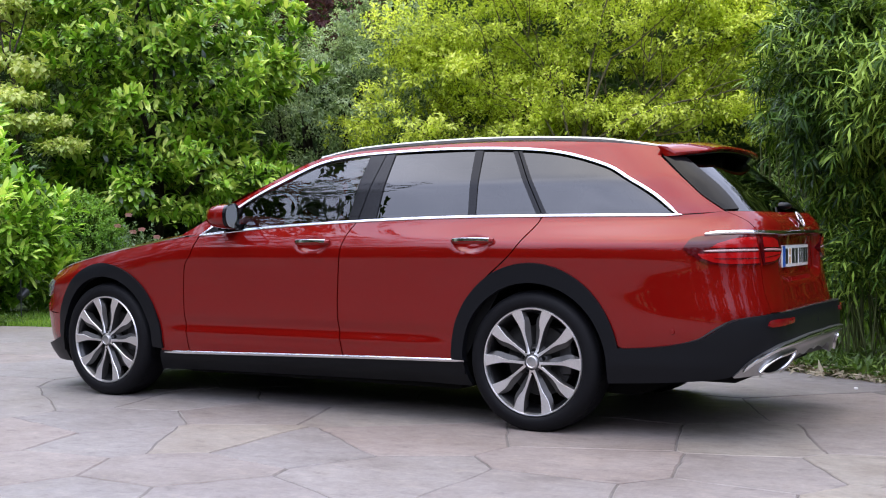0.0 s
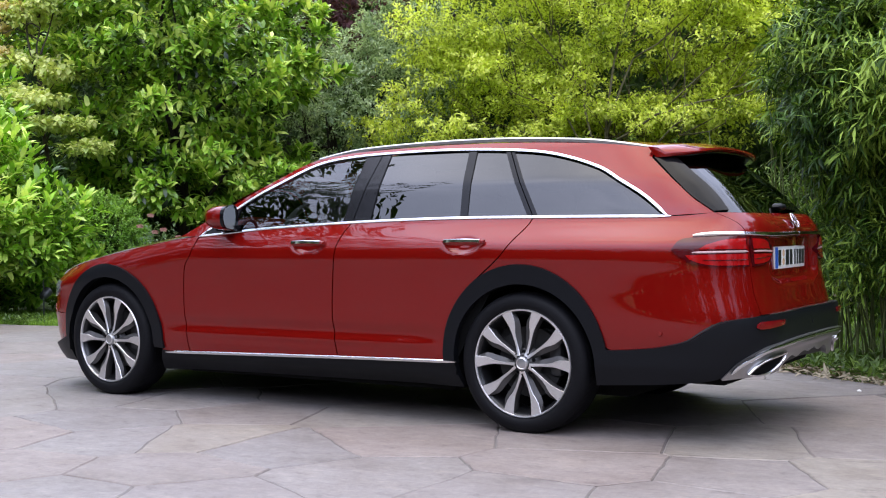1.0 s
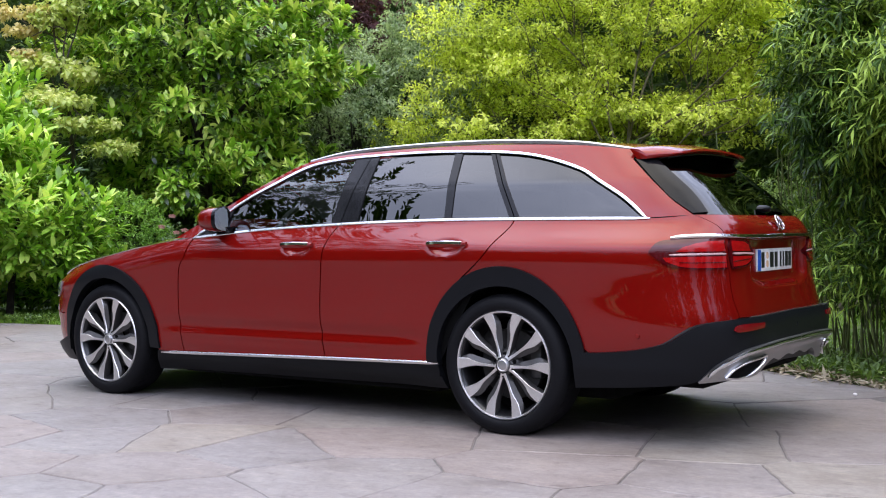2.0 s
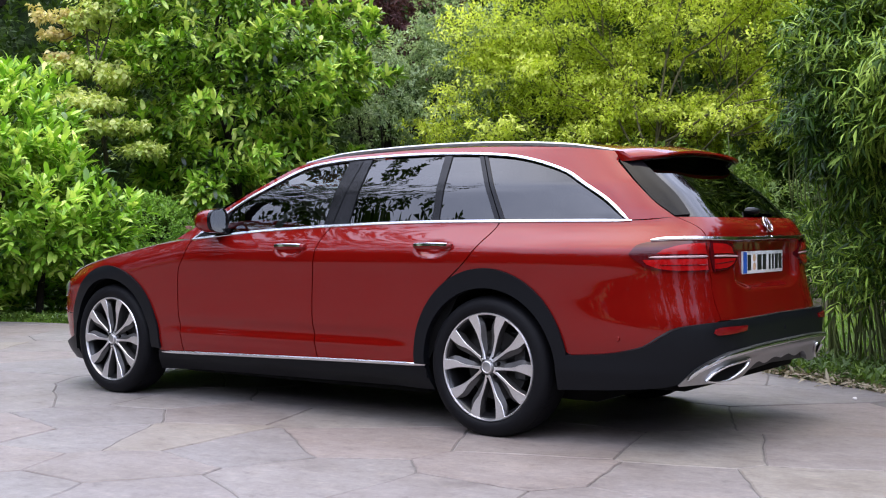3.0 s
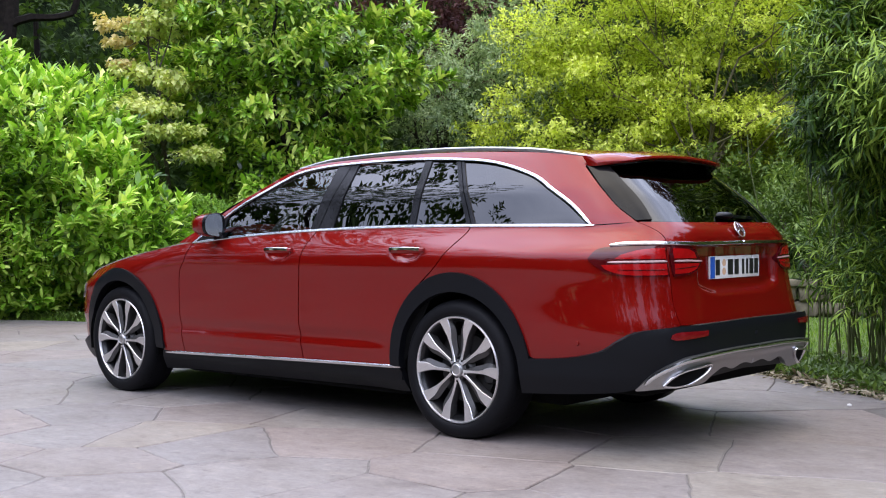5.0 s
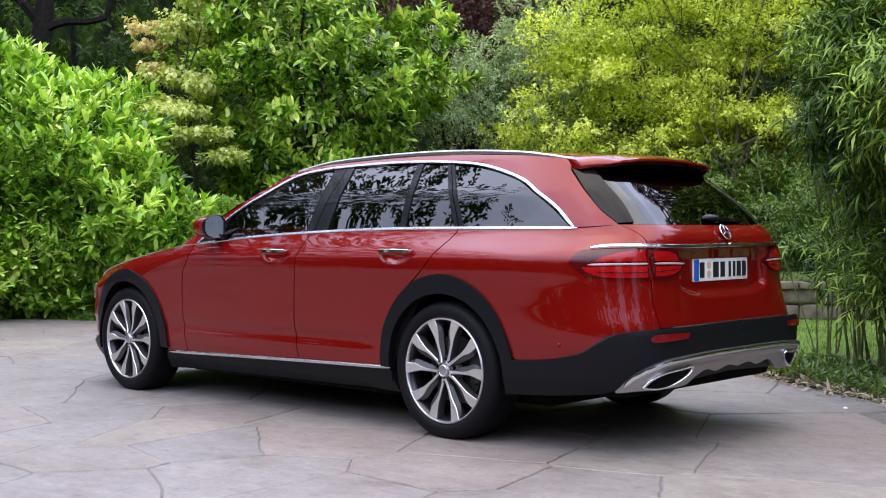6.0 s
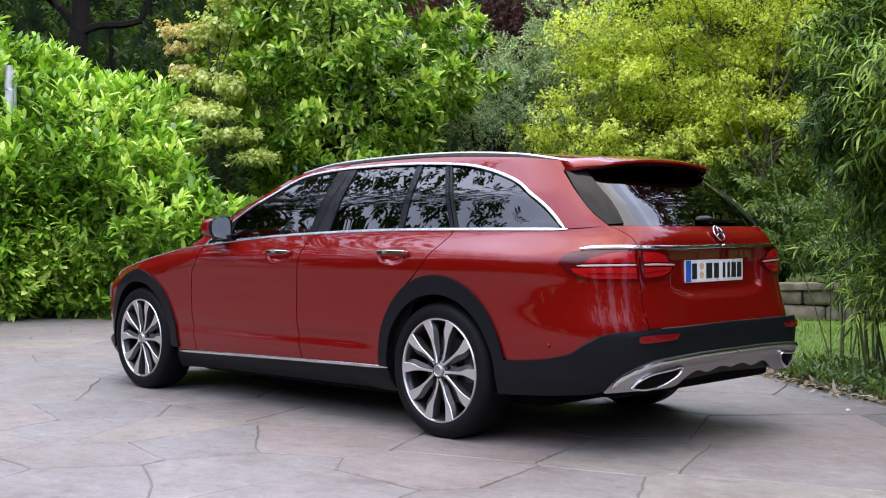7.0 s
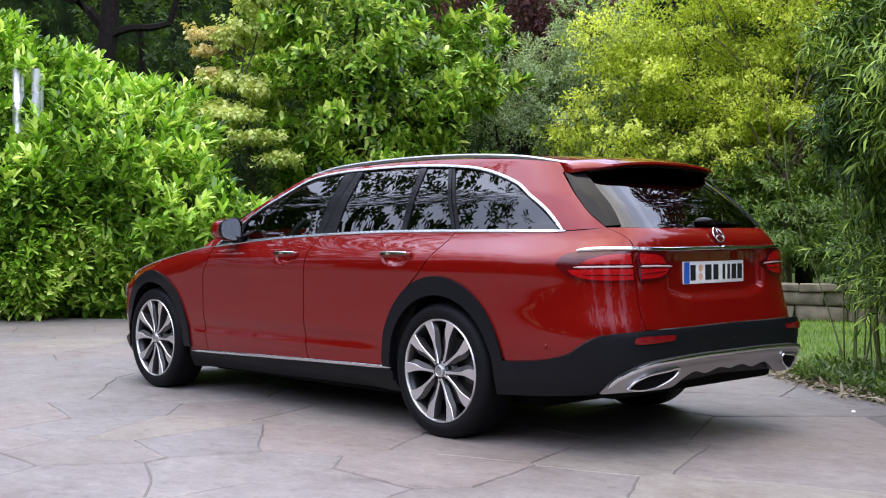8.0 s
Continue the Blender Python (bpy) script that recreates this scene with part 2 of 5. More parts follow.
def table(rows, soft=0.04):
    xs, ys = [r[0] for r in rows], [r[1] for r in rows]
    first, step = xs[0] - 0.2, 0.002
    grid = first + step * np.arange(int((xs[-1] - xs[0] + 0.4) / step))
    values = (sum(np.interp(grid + soft * k / 3, xs, ys) * (4 - abs(k)) for k in range(-3, 4)) / 16).tolist()

    def value(z):
        f = min(max(0.0, (z - first) / step), len(values) - 1.001)
        i = int(f)
        return values[i] + (values[i + 1] - values[i]) * (f - i)
    return value


half_width = table([(0.15, 0.80), (0.25, 0.865), (0.36, 0.893), (0.43, 0.894), (0.51, 0.904), (0.70, 0.910), (0.80, 0.9155), (0.862, 0.9215), (0.915, 0.917), (0.96, 0.895), (1.0, 0.870), (1.06, 0.832), (1.25, 0.735), (1.43, 0.602), (1.5, 0.53)], 0.02)
rear_end = table([(0.15, 2.52), (0.3, 2.56), (0.45, 2.602), (0.6, 2.600), (0.68, 2.582), (0.78, 2.566), (0.9, 2.56), (1.0, 2.565), (1.05, 2.535), (1.08, 2.49), (1.2, 2.375), (1.42, 2.115), (1.5, 2.02)], 0.03)
bumper_end = table([(0.15, 2.50), (0.3, 2.57), (0.45, 2.63), (0.57, 2.635), (0.65, 2.60)], 0.03)
front_end = table([(0.15, -2.22), (0.3, -2.29), (0.5, -2.315), (0.7, -2.27), (0.8, -2.16), (1.0, -2.0)])
rear_square = table([(0.3, 6.6), (0.56, 6.5), (0.74, 5.9), (0.88, 5.6), (1.0, 5.6), (1.1, 7.0), (1.4, 7.0)])
hood_line = table([(-2.35, 0.66), (-2.2, 0.72), (-1.9, 0.80), (-1.45, 0.885), (-0.95, 0.965), (-0.75, 0.99), (0, 0.99)], 0.12)
MID_REAR, MID_FRONT = 0.6, -0.6


def width_at(x, z):
    if x < -0.6:
        z = z + (0.99 - hood_line(x)) * ease((z - 0.42) / 0.35)
    return half_width(z) * (1 - 0.11 * ease((z - 0.92) / 0.14) * ease((x - 0.2) / 2.6))


def end_of(x_or_sign, z):
    if x_or_sign > 0:
        return MID_REAR, rear_end(z), rear_square(z)
    return MID_FRONT, front_end(z), 5.0


def bulge_of(x_or_sign, z):
    return MID_REAR, bumper_end(z), 6.8


def half(x, z):
    b = width_at(x, z)
    if -1.05 < x < 1.05:
        fade = min(1.0, (1.05 - abs(x)) / 0.25)
        b += fade * (0.007 * math.exp(-((z - 0.415) / 0.022) ** 2) - 0.006 * math.exp(-((z - 0.47) / 0.035) ** 2))
        b -= fade * 0.75 * max(0.0, 0.265 - z) ** 1.0
    if MID_FRONT <= x <= MID_REAR:
        return b
    mid, end, n = end_of(x, z)
    f = min(1.0, (x - mid) / (end - mid))
    return b * max(0.0, 1 - f ** n) ** (1 / n)


def on_side(x, z):
    return Vector((x, -half(x, z), z))


def round_end(sign, reach=end_of):
    """The skin round the car's rear (+1) or front (-1): angle 0 at the middle, 90 degrees at the flank."""
    def place(a, z):
        mid, end, n = reach(sign, z)
        c, s = max(1e-6, abs(math.cos(a))), abs(math.sin(a))
        r = (c ** n + s ** n) ** (1 / n)
        x = mid + (end - mid) * c / r
        return Vector((x, -math.copysign(width_at(x, z) * s / r, a), z))
    return place


REAR, FRONT, BUMPER = round_end(1), round_end(-1), round_end(1, bulge_of)


def by_x(x, z, reach=end_of):
    mid, end, n = reach(x, z)
    f = min(0.9999, (x - mid) / (end - mid))
    return (math.atan2((1 - f ** n) ** (1 / n), f), z)


def by_y(y, z, sign=1, reach=end_of):
    mid, end, n = reach(sign, z)
    x = end
    for _ in range(6):
        g = min(0.98, abs(y) / width_at(x, z))
        f = (1 - g ** n) ** (1 / n)
        x = mid + (end - mid) * f
    return (math.copysign(math.atan2(g, f), -y), z)


def low_x(x, z):
    return by_x(x, z, bulge_of)


def low_y(y, z):
    return by_y(y, z, 1, bulge_of)


def normal_of(place, u, v, side):
    e = 0.004
    a = place(u + e, v) - place(u - e, v)
    b = place(u, v + e) - place(u, v - e)
    nrm = a.cross(b)
    if nrm.length < 1e-12:
        return Vector((0, -1, 0))
    nrm.normalize()
    out = place(u, v) - Vector((0.3 * side, 0, 0.75))
    return nrm if nrm.dot(out) > 0 else -nrm


def skin_patch(place, low, high, left, right, nu, nv, off=0.0, rim=0.012, relief=None, both=True, only=1, bm=None):
    """A panel of the skin between four border curves; its rim turns inwards. both: also its mirror image."""
    bm = bm or bmesh.new()
    lo, hi, le, ri = spline(low, nu), spline(high, nu), spline(left, nv), spline(right, nv)
    side = 1 if place is not FRONT else -1
    grid = {}
    for i in range(nu + 1):
        for j in range(nv + 1):
            u, v = i / nu, j / nv
            q = (1 - v) * lo[i] + v * hi[i] + (1 - u) * le[j] + u * ri[j] - ((1 - u) * (1 - v) * lo[0] + u * (1 - v) * lo[-1] + (1 - u) * v * hi[0] + u * v * hi[-1])
            p = place(float(q[0]), float(q[1]))
            nrm = normal_of(place, float(q[0]), float(q[1]), side)
            d = off + (relief(p) if relief else 0)
            grid[i, j] = (p + nrm * d, nrm)
    for flip in ((1, -1) if both else (only,)):
        put = {k: bm.verts.new((p.x, p.y * flip, p.z)) for k, (p, _) in grid.items()}
        faces = [bm.faces.new((put[i, j], put[i + 1, j], put[i + 1, j + 1], put[i, j + 1])) for i in range(nu) for j in range(nv)]
        if rim:
            border = [(i, 0) for i in range(nu)] + [(nu, j) for j in range(nv)] + [(i, nv) for i in range(nu, 0, -1)] + [(0, j) for j in range(nv, 0, -1)]
            inner = []
            for k in border:
                p, nrm = grid[k]
                inner.append(bm.verts.new(((p - nrm * rim).x, (p - nrm * rim).y * flip, (p - nrm * rim).z)))
            for a in range(len(border)):
                b = (a + 1) % len(border)
                faces.append(bm.faces.new((put[border[b]], put[border[a]], inner[a], inner[b])))
        bmesh.ops.recalc_face_normals(bm, faces=faces)
        mid = faces[len(faces) // 3]
        if mid.normal.dot(Vector((0.0, mid.calc_center_median().y, 0.3)) + Vector((side * 0.3, 0, 0))) < 0:
            bmesh.ops.reverse_faces(bm, faces=faces)
    return bm


def band(place, curve, width, height, count, off=0.0, both=True, ends=True, closed=False, bm=None, only=1):
    """A moulded strip that follows a curve on the skin."""
    bm = bm or bmesh.new()
    pts = spline(curve, count)
    side = 1 if place is not FRONT else -1
    centre = [place(float(q[0]), float(q[1])) for q in pts]
    norm = [normal_of(place, float(q[0]), float(q[1]), side) for q in pts]
    rings = []
    for i, (p, nrm) in enumerate(zip(centre, norm)):
        a = centre[(i - 1) % len(centre)] if closed else centre[max(0, i - 1)]
        b = centre[(i + 1) % len(centre)] if closed else centre[min(len(centre) - 1, i + 1)]
        along = (b - a).normalized()
        across = nrm.cross(along).normalized()
        w = width / 2
        if ends and not closed:
            w *= min(1.0, 0.35 + 0.5 * min(i, len(centre) - 1 - i))
        rings.append([p + across * w * cx + nrm * (off + height * cz) for cx, cz in ((-1, -0.6), (-1, 0.55), (-0.6, 1), (0.6, 1), (1, 0.55), (1, -0.6))])
    if closed:
        rings.append(rings[0])
    for flip in ((1, -1) if both else (only,)):
        loft([[(v.x, v.y * flip, v.z) for v in r] for r in rings], True, not closed, bm)
    return bm


def welded(bm):
    """Joins the two halves of a part that runs across the car."""
    bmesh.ops.remove_doubles(bm, verts=bm.verts[:], dist=0.0005)
    return bm


def pair(name, maker, material, parent, label, *given, **more):
    """One panel or strip a side: the near one is returned."""
    made = [part(name, maker(*given, both=False, only=s, **more), material, parent, label) for s in (1, -1)]
    return made[0]


def arc(cx, cz, rx, rz, a0, a1, n):
    return [(cx + rx * math.cos(radians(a0 + (a1 - a0) * i / n)), cz + rz * math.sin(radians(a0 + (a1 - a0) * i / n))) for i in range(n + 1)]


car = empty("estate_car")
tagged(car, "parked metallic red estate car with black cladding and chrome trim", "car")
WHEEL_X, WHEEL_Z = 1.47, 0.345

belt = [(-0.705, 0.984), (-0.2, 1.025), (0.385, 1.052), (0.95, 1.066), (1.476, 1.066), (2.18, 1.060)]
front_seam = [(-0.796, 0.30), (-0.812, 0.57), (-0.797, 0.79), (-0.746, 0.874), (-0.705, 0.975)]
middle_seam = [(0.320, 0.325), (0.302, 0.54), (0.314, 0.753), (0.344, 0.952), (0.390, 1.050)]
rear_seam = [(1.02, 0.337), (1.06, 0.48), (1.13, 0.63), (1.215, 0.75), (1.364, 0.877), (1.462, 1.016), (1.478, 1.062)]


def shifted(curve, dx):
    return [(x + dx, z) for x, z in curve]


HANDLES = ((0.030, 0.258, 0.938), (1.028, 1.268, 0.941))


def handle_bowl(p):
    d = 0.0
    for x0, x1, z in HANDLES:
        r = ((p.x - (x0 + x1) / 2 + 0.008) / 0.104) ** 2 + ((p.z - z + 0.016) / 0.040) ** 2
        d -= 0.026 * ease(1.15 - r)
    return d


front_door = pair("front_door", skin_patch, PAINT, car, "", on_side, [(-0.793, 0.30), (0.316, 0.325)], [(-0.701, 0.975), (-0.2, 1.022), (0.386, 1.050)], shifted(front_seam, 0.004), shifted(middle_seam, -0.004), 80, 64, relief=handle_bowl)
rear_door = pair("rear_door", skin_patch, PAINT, car, "", on_side, [(0.324, 0.325), (1.016, 0.337)], [(0.394, 1.050), (0.95, 1.064), (1.474, 1.062)], shifted(middle_seam, 0.004), shifted(rear_seam, -0.004), 76, 64, relief=handle_bowl)
ARCH = 0.435
fender_low = [(-2.10, 0.50), (-1.89, 0.50)] + arc(-WHEEL_X, WHEEL_Z, ARCH, ARCH, 150, 20, 8) + [(-1.02, 0.30), (-0.80, 0.30)]
fender_top = [(x, hood_line(x) - 0.004) for x in (-2.10, -1.9, -1.6, -1.3, -1.0, -0.709)]
front_fender = pair("front_fender", skin_patch, PAINT, car, "", on_side, fender_low, fender_top, [(-2.10, 0.50), fender_top[0]], shifted(front_seam, -0.004)[:-1] + [fender_top[-1]], 64, 44)

seam_low, seam_mid, seam_top = by_y(-0.612, 0.596), by_y(-0.622, 0.82), by_x(2.365, 1.075)
hatch_seam = [seam_low, by_y(-0.625, 0.70), seam_mid, by_y(-0.617, 0.97), seam_top]
quarter_low = [by_x(1.219, 0.755)] + [by_x(*p) for p in arc(WHEEL_X, WHEEL_Z, ARCH, ARCH, 112, 20, 6)] + [by_x(1.955, 0.43), by_x(2.16, 0.448), by_x(2.315, 0.483), by_x(2.40, 0.535), by_x(2.49, 0.576), seam_low]
quarter_top = [by_x(1.482, 1.062), by_x(1.8, 1.064), by_x(2.18, 1.060), seam_top]
pair("rear_quarter", skin_patch, PAINT, car, "", REAR, quarter_low, quarter_top, [by_x(x + 0.004, z) for x, z in rear_seam[3:]], hatch_seam, 84, 52)

# window line: one curve from the mirror over the doors to the tip behind
day_top = [(-0.70, 0.985), (-0.46, 1.162), (-0.215, 1.295), (-0.01, 1.39), (0.186, 1.424), (0.425, 1.438), (0.84, 1.443), (1.236, 1.426), (1.503, 1.394), (1.76, 1.320), (1.90, 1.245), (2.04, 1.163), (2.165, 1.064)]
roof_edge = [(-0.86, 0.985), (-0.50, 1.178), (-0.25, 1.314), (-0.05, 1.409), (0.17, 1.447), (0.43, 1.460), (0.84, 1.468), (1.24, 1.462), (1.70, 1.438), (2.03, 1.400)]
pair("roof_side_frame", skin_patch, PAINT, car, "", on_side, day_top[:10] + [(2.02, 1.35)], roof_edge, [day_top[0], roof_edge[0]], [(2.02, 1.35), roof_edge[-1]], 60, 6, 0, 0)
pillar_left = [by_x(*p) for p in (day_top[12], day_top[11], day_top[10], day_top[9])]
rear_pillar = pair("rear_pillar", skin_patch, PAINT, car, "", REAR, [pillar_left[0], seam_top], [pillar_left[-1], by_x(2.02, 1.352)], pillar_left, [seam_top, by_x(2.232, 1.17), by_x(2.02, 1.352)], 16, 24, 0, 0)

# glass, with dark pillars between the panes
pair("front_window", skin_patch, GLASS, car, "", on_side, [(-0.66, 1.0), (-0.2, 1.030), (0.335, 1.056)], [(-0.645, 1.012), (-0.46, 1.15), (-0.215, 1.283), (-0.01, 1.378), (0.186, 1.412), (0.335, 1.425)], [(-0.66, 1.0), (-0.645, 1.012)], [(0.335, 1.056), (0.345, 1.25), (0.335, 1.425)], 30, 10, -0.008, 0)
pair("rear_window", skin_patch, PRIVACY, car, "", on_side, [(0.50, 1.060), (1.067, 1.072)], [(0.488, 1.425), (1.0, 1.424)], [(0.50, 1.060), (0.488, 1.425)], [(1.067, 1.072), (1.0, 1.424)], 20, 12, -0.008, 0)
quarter_light = pair("quarter_light", skin_patch, PRIVACY, car, "", on_side, [(1.100, 1.073), (1.455, 1.072)], [(1.040, 1.424), (1.225, 1.418)], [(1.100, 1.073), (1.040, 1.424)], [(1.455, 1.072), (1.225, 1.418)], 12, 12, -0.008, 0)
pair("load_bay_window", skin_patch, PRIVACY, car, "", on_side, [(1.495, 1.072), (1.8, 1.071), (2.135, 1.068)], [(1.262, 1.416), (1.49, 1.384), (1.74, 1.312), (1.89, 1.232), (2.02, 1.155), (2.135, 1.070)], [(1.495, 1.072), (1.262, 1.416)], [(2.135, 1.068), (2.135, 1.070)], 26, 12, -0.008, 0)
for name, a, b in (("centre_pillar", [(0.328, 1.056), (0.33, 1.42)], [(0.388, 1.058), (0.432, 1.43)]), ("centre_pillar", [(0.394, 1.058), (0.438, 1.43)], [(0.505, 1.062), (0.494, 1.43)]), ("rear_divider", [(1.062, 1.070), (0.995, 1.426)], [(1.104, 1.072), (1.044, 1.426)]), ("rear_pillar_trim", [(1.447, 1.071), (1.217, 1.42)], [(1.474, 1.071), (1.243, 1.42)]), ("rear_pillar_trim", [(1.480, 1.071), (1.249, 1.42)], [(1.503, 1.071), (1.270, 1.416)])):
    pair(name, skin_patch, GLOSS_BLACK, car, "", on_side, [a[0], b[0]], [a[1], b[1]], a, b, 3, 12, -0.002, 0.02)
pair("mirror_triangle", skin_patch, GLOSS_BLACK, car, "", on_side, [(-0.69, 0.995), (-0.47, 1.014)], [(-0.685, 1.0), (-0.455, 1.158)], [(-0.69, 0.995), (-0.685, 1.0)], [(-0.47, 1.014), (-0.455, 1.158)], 10, 8, 0.0, 0.01)
pair("window_trim", band, CHROME, car, "polished chrome window surround", on_side, belt, 0.017, 0.006, 70)
pair("window_trim", band, CHROME, car, "polished chrome window surround", on_side, [(x, z - 0.004) for x, z in day_top], 0.018, 0.006, 80)

# roof, windscreen, bonnet
def roof_bm():
    edge = spline(roof_edge[2:], 40)
    rings = []
    for x, z in edge:
        e = half(float(x), float(z))
        rise = 0.034 * ease((x + 0.3) / 0.7)
        rings.append([(x - 0.10 * (1 - k * k) * ease((0.35 - x) / 0.6) + 0.05 * (1 - k * k) * ease((x - 1.5) / 0.5), -e * k, z + rise * (1 - abs(k) ** 2.4)) for k in [1 - i / 12 for i in range(25)]])
    return loft(rings, False)


part("roof", roof_bm(), PAINT, car)


def screen_bm():
    rings = []
    for i in range(13):
        t = i / 12
        x, z = -0.86 + 0.61 * t, 0.985 + 0.329 * t + 0.03 * math.sin(math.pi * t)
        e = half(x, z) - 0.02
        rings.append([(x - (0.24 - 0.10 * t) * (1 - k * k), -e * k, z + 0.012 * (1 - k * k)) for k in [1 - j / 10 for j in range(21)]])
    return loft(rings, False)


part("windscreen", screen_bm(), GLASS, car)


def bonnet_bm():
    rings = []
    for i in range(31):
        x = -2.16 + i / 30 * 1.30
        z = hood_line(x)
        e = half(x, z - 0.01)
        rings.append([(x - 0.10 * (1 - k * k), -e * k, z + 0.002 + 0.055 * (1 - abs(k) ** 3.0) - 0.012 * math.exp(-((abs(k) - 0.72) / 0.06) ** 2)) for k in [1 - j / 20 for j in range(41)]])
    return loft(rings, False)


part("bonnet", bonnet_bm(), PAINT, car)

# black cladding, sills, bumpers
def arch_shape(cx, lo, hi, rx, rz, a0, a1):
    inner = arc(cx, WHEEL_Z, 0.392, 0.392, a0, a1, 16)
    outer = arc(cx, lo, rx, rz, a0 + hi, a1 - hi, 16)
    return (on_side, inner, outer, [inner[0], outer[0]], [inner[-1], outer[-1]], 40, 6, 0.014, 0.05)


pair("wheel_arch_cladding", skin_patch, CLAD, car, "", *arch_shape(-WHEEL_X, WHEEL_Z, 0, 0.470, 0.470, 186, -4))
pair("wheel_arch_cladding", skin_patch, CLAD, car, "", *arch_shape(WHEEL_X, WHEEL_Z, 0, 0.458, 0.490, 184, 6))
sill_line = [(-0.99, 0.290), (0.29, 0.320), (1.085, 0.335)]
pair("sill", skin_patch, CLAD, car, "", on_side, [(-1.07, 0.175), (1.10, 0.20)], [(-1.03, 0.296), (0.29, 0.322), (1.07, 0.338)], [(-1.07, 0.175), (-1.03, 0.296)], [(1.10, 0.20), (1.07, 0.338)], 30, 6, 0.002, 0.03)
pair("sill_trim", band, CHROME, car, "bright chrome sill strip", on_side, sill_line, 0.020, 0.010, 40, 0.004)

bump_top = [low_x(1.86, 0.432), low_x(1.966, 0.432), low_x(2.16, 0.450), low_x(2.315, 0.486), low_x(2.40, 0.538), low_x(2.49, 0.579), low_y(-0.63, 0.594), low_y(-0.42, 0.592), low_y(0.0, 0.597)]
diff_top = [low_x(2.432, 0.317), low_x(2.514, 0.398), low_y(-0.668, 0.448), low_y(-0.560, 0.466), low_y(-0.300, 0.475), low_y(0.0, 0.476)]
bump_low = [low_x(1.86, 0.262), low_x(2.2, 0.283)] + diff_top
part("rear_bumper", welded(skin_patch(BUMPER, bump_low, bump_top, [bump_low[0], bump_top[0]], [bump_low[-1], bump_top[-1]], 64, 14, 0.012, 0.07)), CLAD, car, "")
shelf = [[BUMPER(*p) * 0.995 for p in spline(bump_top[2:], 40)], [REAR(float(a), float(z) + 0.010) * 0.985 for a, z in spline(bump_top[2:], 40)]]
shelf_bm = bmesh.new()
for side in (1, -1):
    loft([[(v.x, v.y * side, v.z) for v in row] for row in shelf], False, False, shelf_bm)
part("bumper_shelf", shelf_bm, CLAD, car)
diff_low = [low_x(2.436, 0.312), low_x(2.524, 0.322), low_y(-0.457, 0.327), low_y(-0.385, 0.362), low_y(-0.30, 0.392), low_y(-0.20, 0.376), low_y(-0.10, 0.396), low_y(0.0, 0.384)]
part("rear_skid_plate", welded(skin_patch(BUMPER, diff_low, diff_top, [diff_low[0], diff_top[0]], [diff_low[-1], diff_top[-1]], 56, 10, 0.020, 0.04, relief=lambda p: 0.012 * ease((p.z - 0.42) / 0.03))), SKID, car, "satin silver skid plate")
part("skid_lip", welded(band(BUMPER, [low_x(2.470, 0.348), low_x(2.518, 0.392), low_y(-0.668, 0.437), low_y(-0.560, 0.455), low_y(-0.300, 0.464), low_y(0.0, 0.465)], 0.018, 0.005, 60, 0.032)), CHROME, car, "bright upper edge of the skid plate")
part("rear_diffuser", welded(skin_patch(BUMPER, [low_y(-0.60, 0.322), low_y(0.0, 0.345)], [low_y(-0.60, 0.36), low_y(0.0, 0.41)], [low_y(-0.60, 0.322), low_y(-0.60, 0.36)], [low_y(0.0, 0.345), low_y(0.0, 0.41)], 24, 6, -0.014, 0.02)), CLAD, car, "")
front_low = [by_x(-1.87, 0.20), by_x(-2.1, 0.20), by_y(-0.5, 0.20, -1), by_y(0.0, 0.20, -1)]
front_top = [by_x(-1.87, 0.36), by_x(-2.1, 0.30), by_y(-0.5, 0.29, -1), by_y(0.0, 0.29, -1)]
part("front_lip", welded(skin_patch(FRONT, front_low, front_top, [front_low[0], front_top[0]], [front_low[-1], front_top[-1]], 30, 5, 0.03, 0.03)), CLAD, car, "")
nose_top = [by_x(-1.88, 0.50), by_x(-2.1, 0.50), by_y(-0.5, 0.64, -1), by_y(0.0, 0.66, -1)]
part("front_bumper", welded(skin_patch(FRONT, front_top, nose_top, [front_top[0], nose_top[0]], [front_top[-1], nose_top[-1]], 30, 12)), PAINT, car, "")
lamp_low = [by_x(-2.02, 0.645), by_x(-2.12, 0.60), by_y(-0.45, 0.58, -1)]
lamp_top = [by_x(-2.0, 0.70), by_x(-2.08, 0.705), by_y(-0.45, 0.68, -1)]
pair("headlamp", skin_patch, HEADLAMP, car, "clear headlamp wrapping the front wing", FRONT, lamp_low, lamp_top, [lamp_low[0], lamp_top[0]], [lamp_low[-1], lamp_top[-1]], 16, 8, 0.008, 0.02)

# tailgate
def plate_recess(p):
    low = 0.712 + 0.8 * max(0.0, abs(p.y) - 0.22) ** 1.8
    a = ease((0.425 - abs(p.y)) / 0.045) * ease((p.z - low) / 0.055) * ease((0.966 - p.z) / 0.012)
    return -0.036 * a


gate_low = [by_y(-0.608, 0.598), by_y(-0.4, 0.596), by_y(0.0, 0.599), by_y(0.4, 0.596), by_y(0.608, 0.598)]
gate_high = [by_x(2.369, 1.075), by_y(-0.4, 1.072), by_y(0.0, 1.072), by_y(0.4, 1.072), (-by_x(2.369, 1.075)[0], 1.075)]
gate_left = [gate_low[0], by_y(-0.621, 0.70), by_y(-0.618, 0.82), by_y(-0.613, 0.97), gate_high[0]]
gate_right = [(-a, z) for a, z in gate_left]
tailgate = part("tailgate", skin_patch(REAR, gate_low, gate_high, gate_left, gate_right, 110, 76, 0.0, 0.015, relief=plate_recess, both=False), PAINT, car)
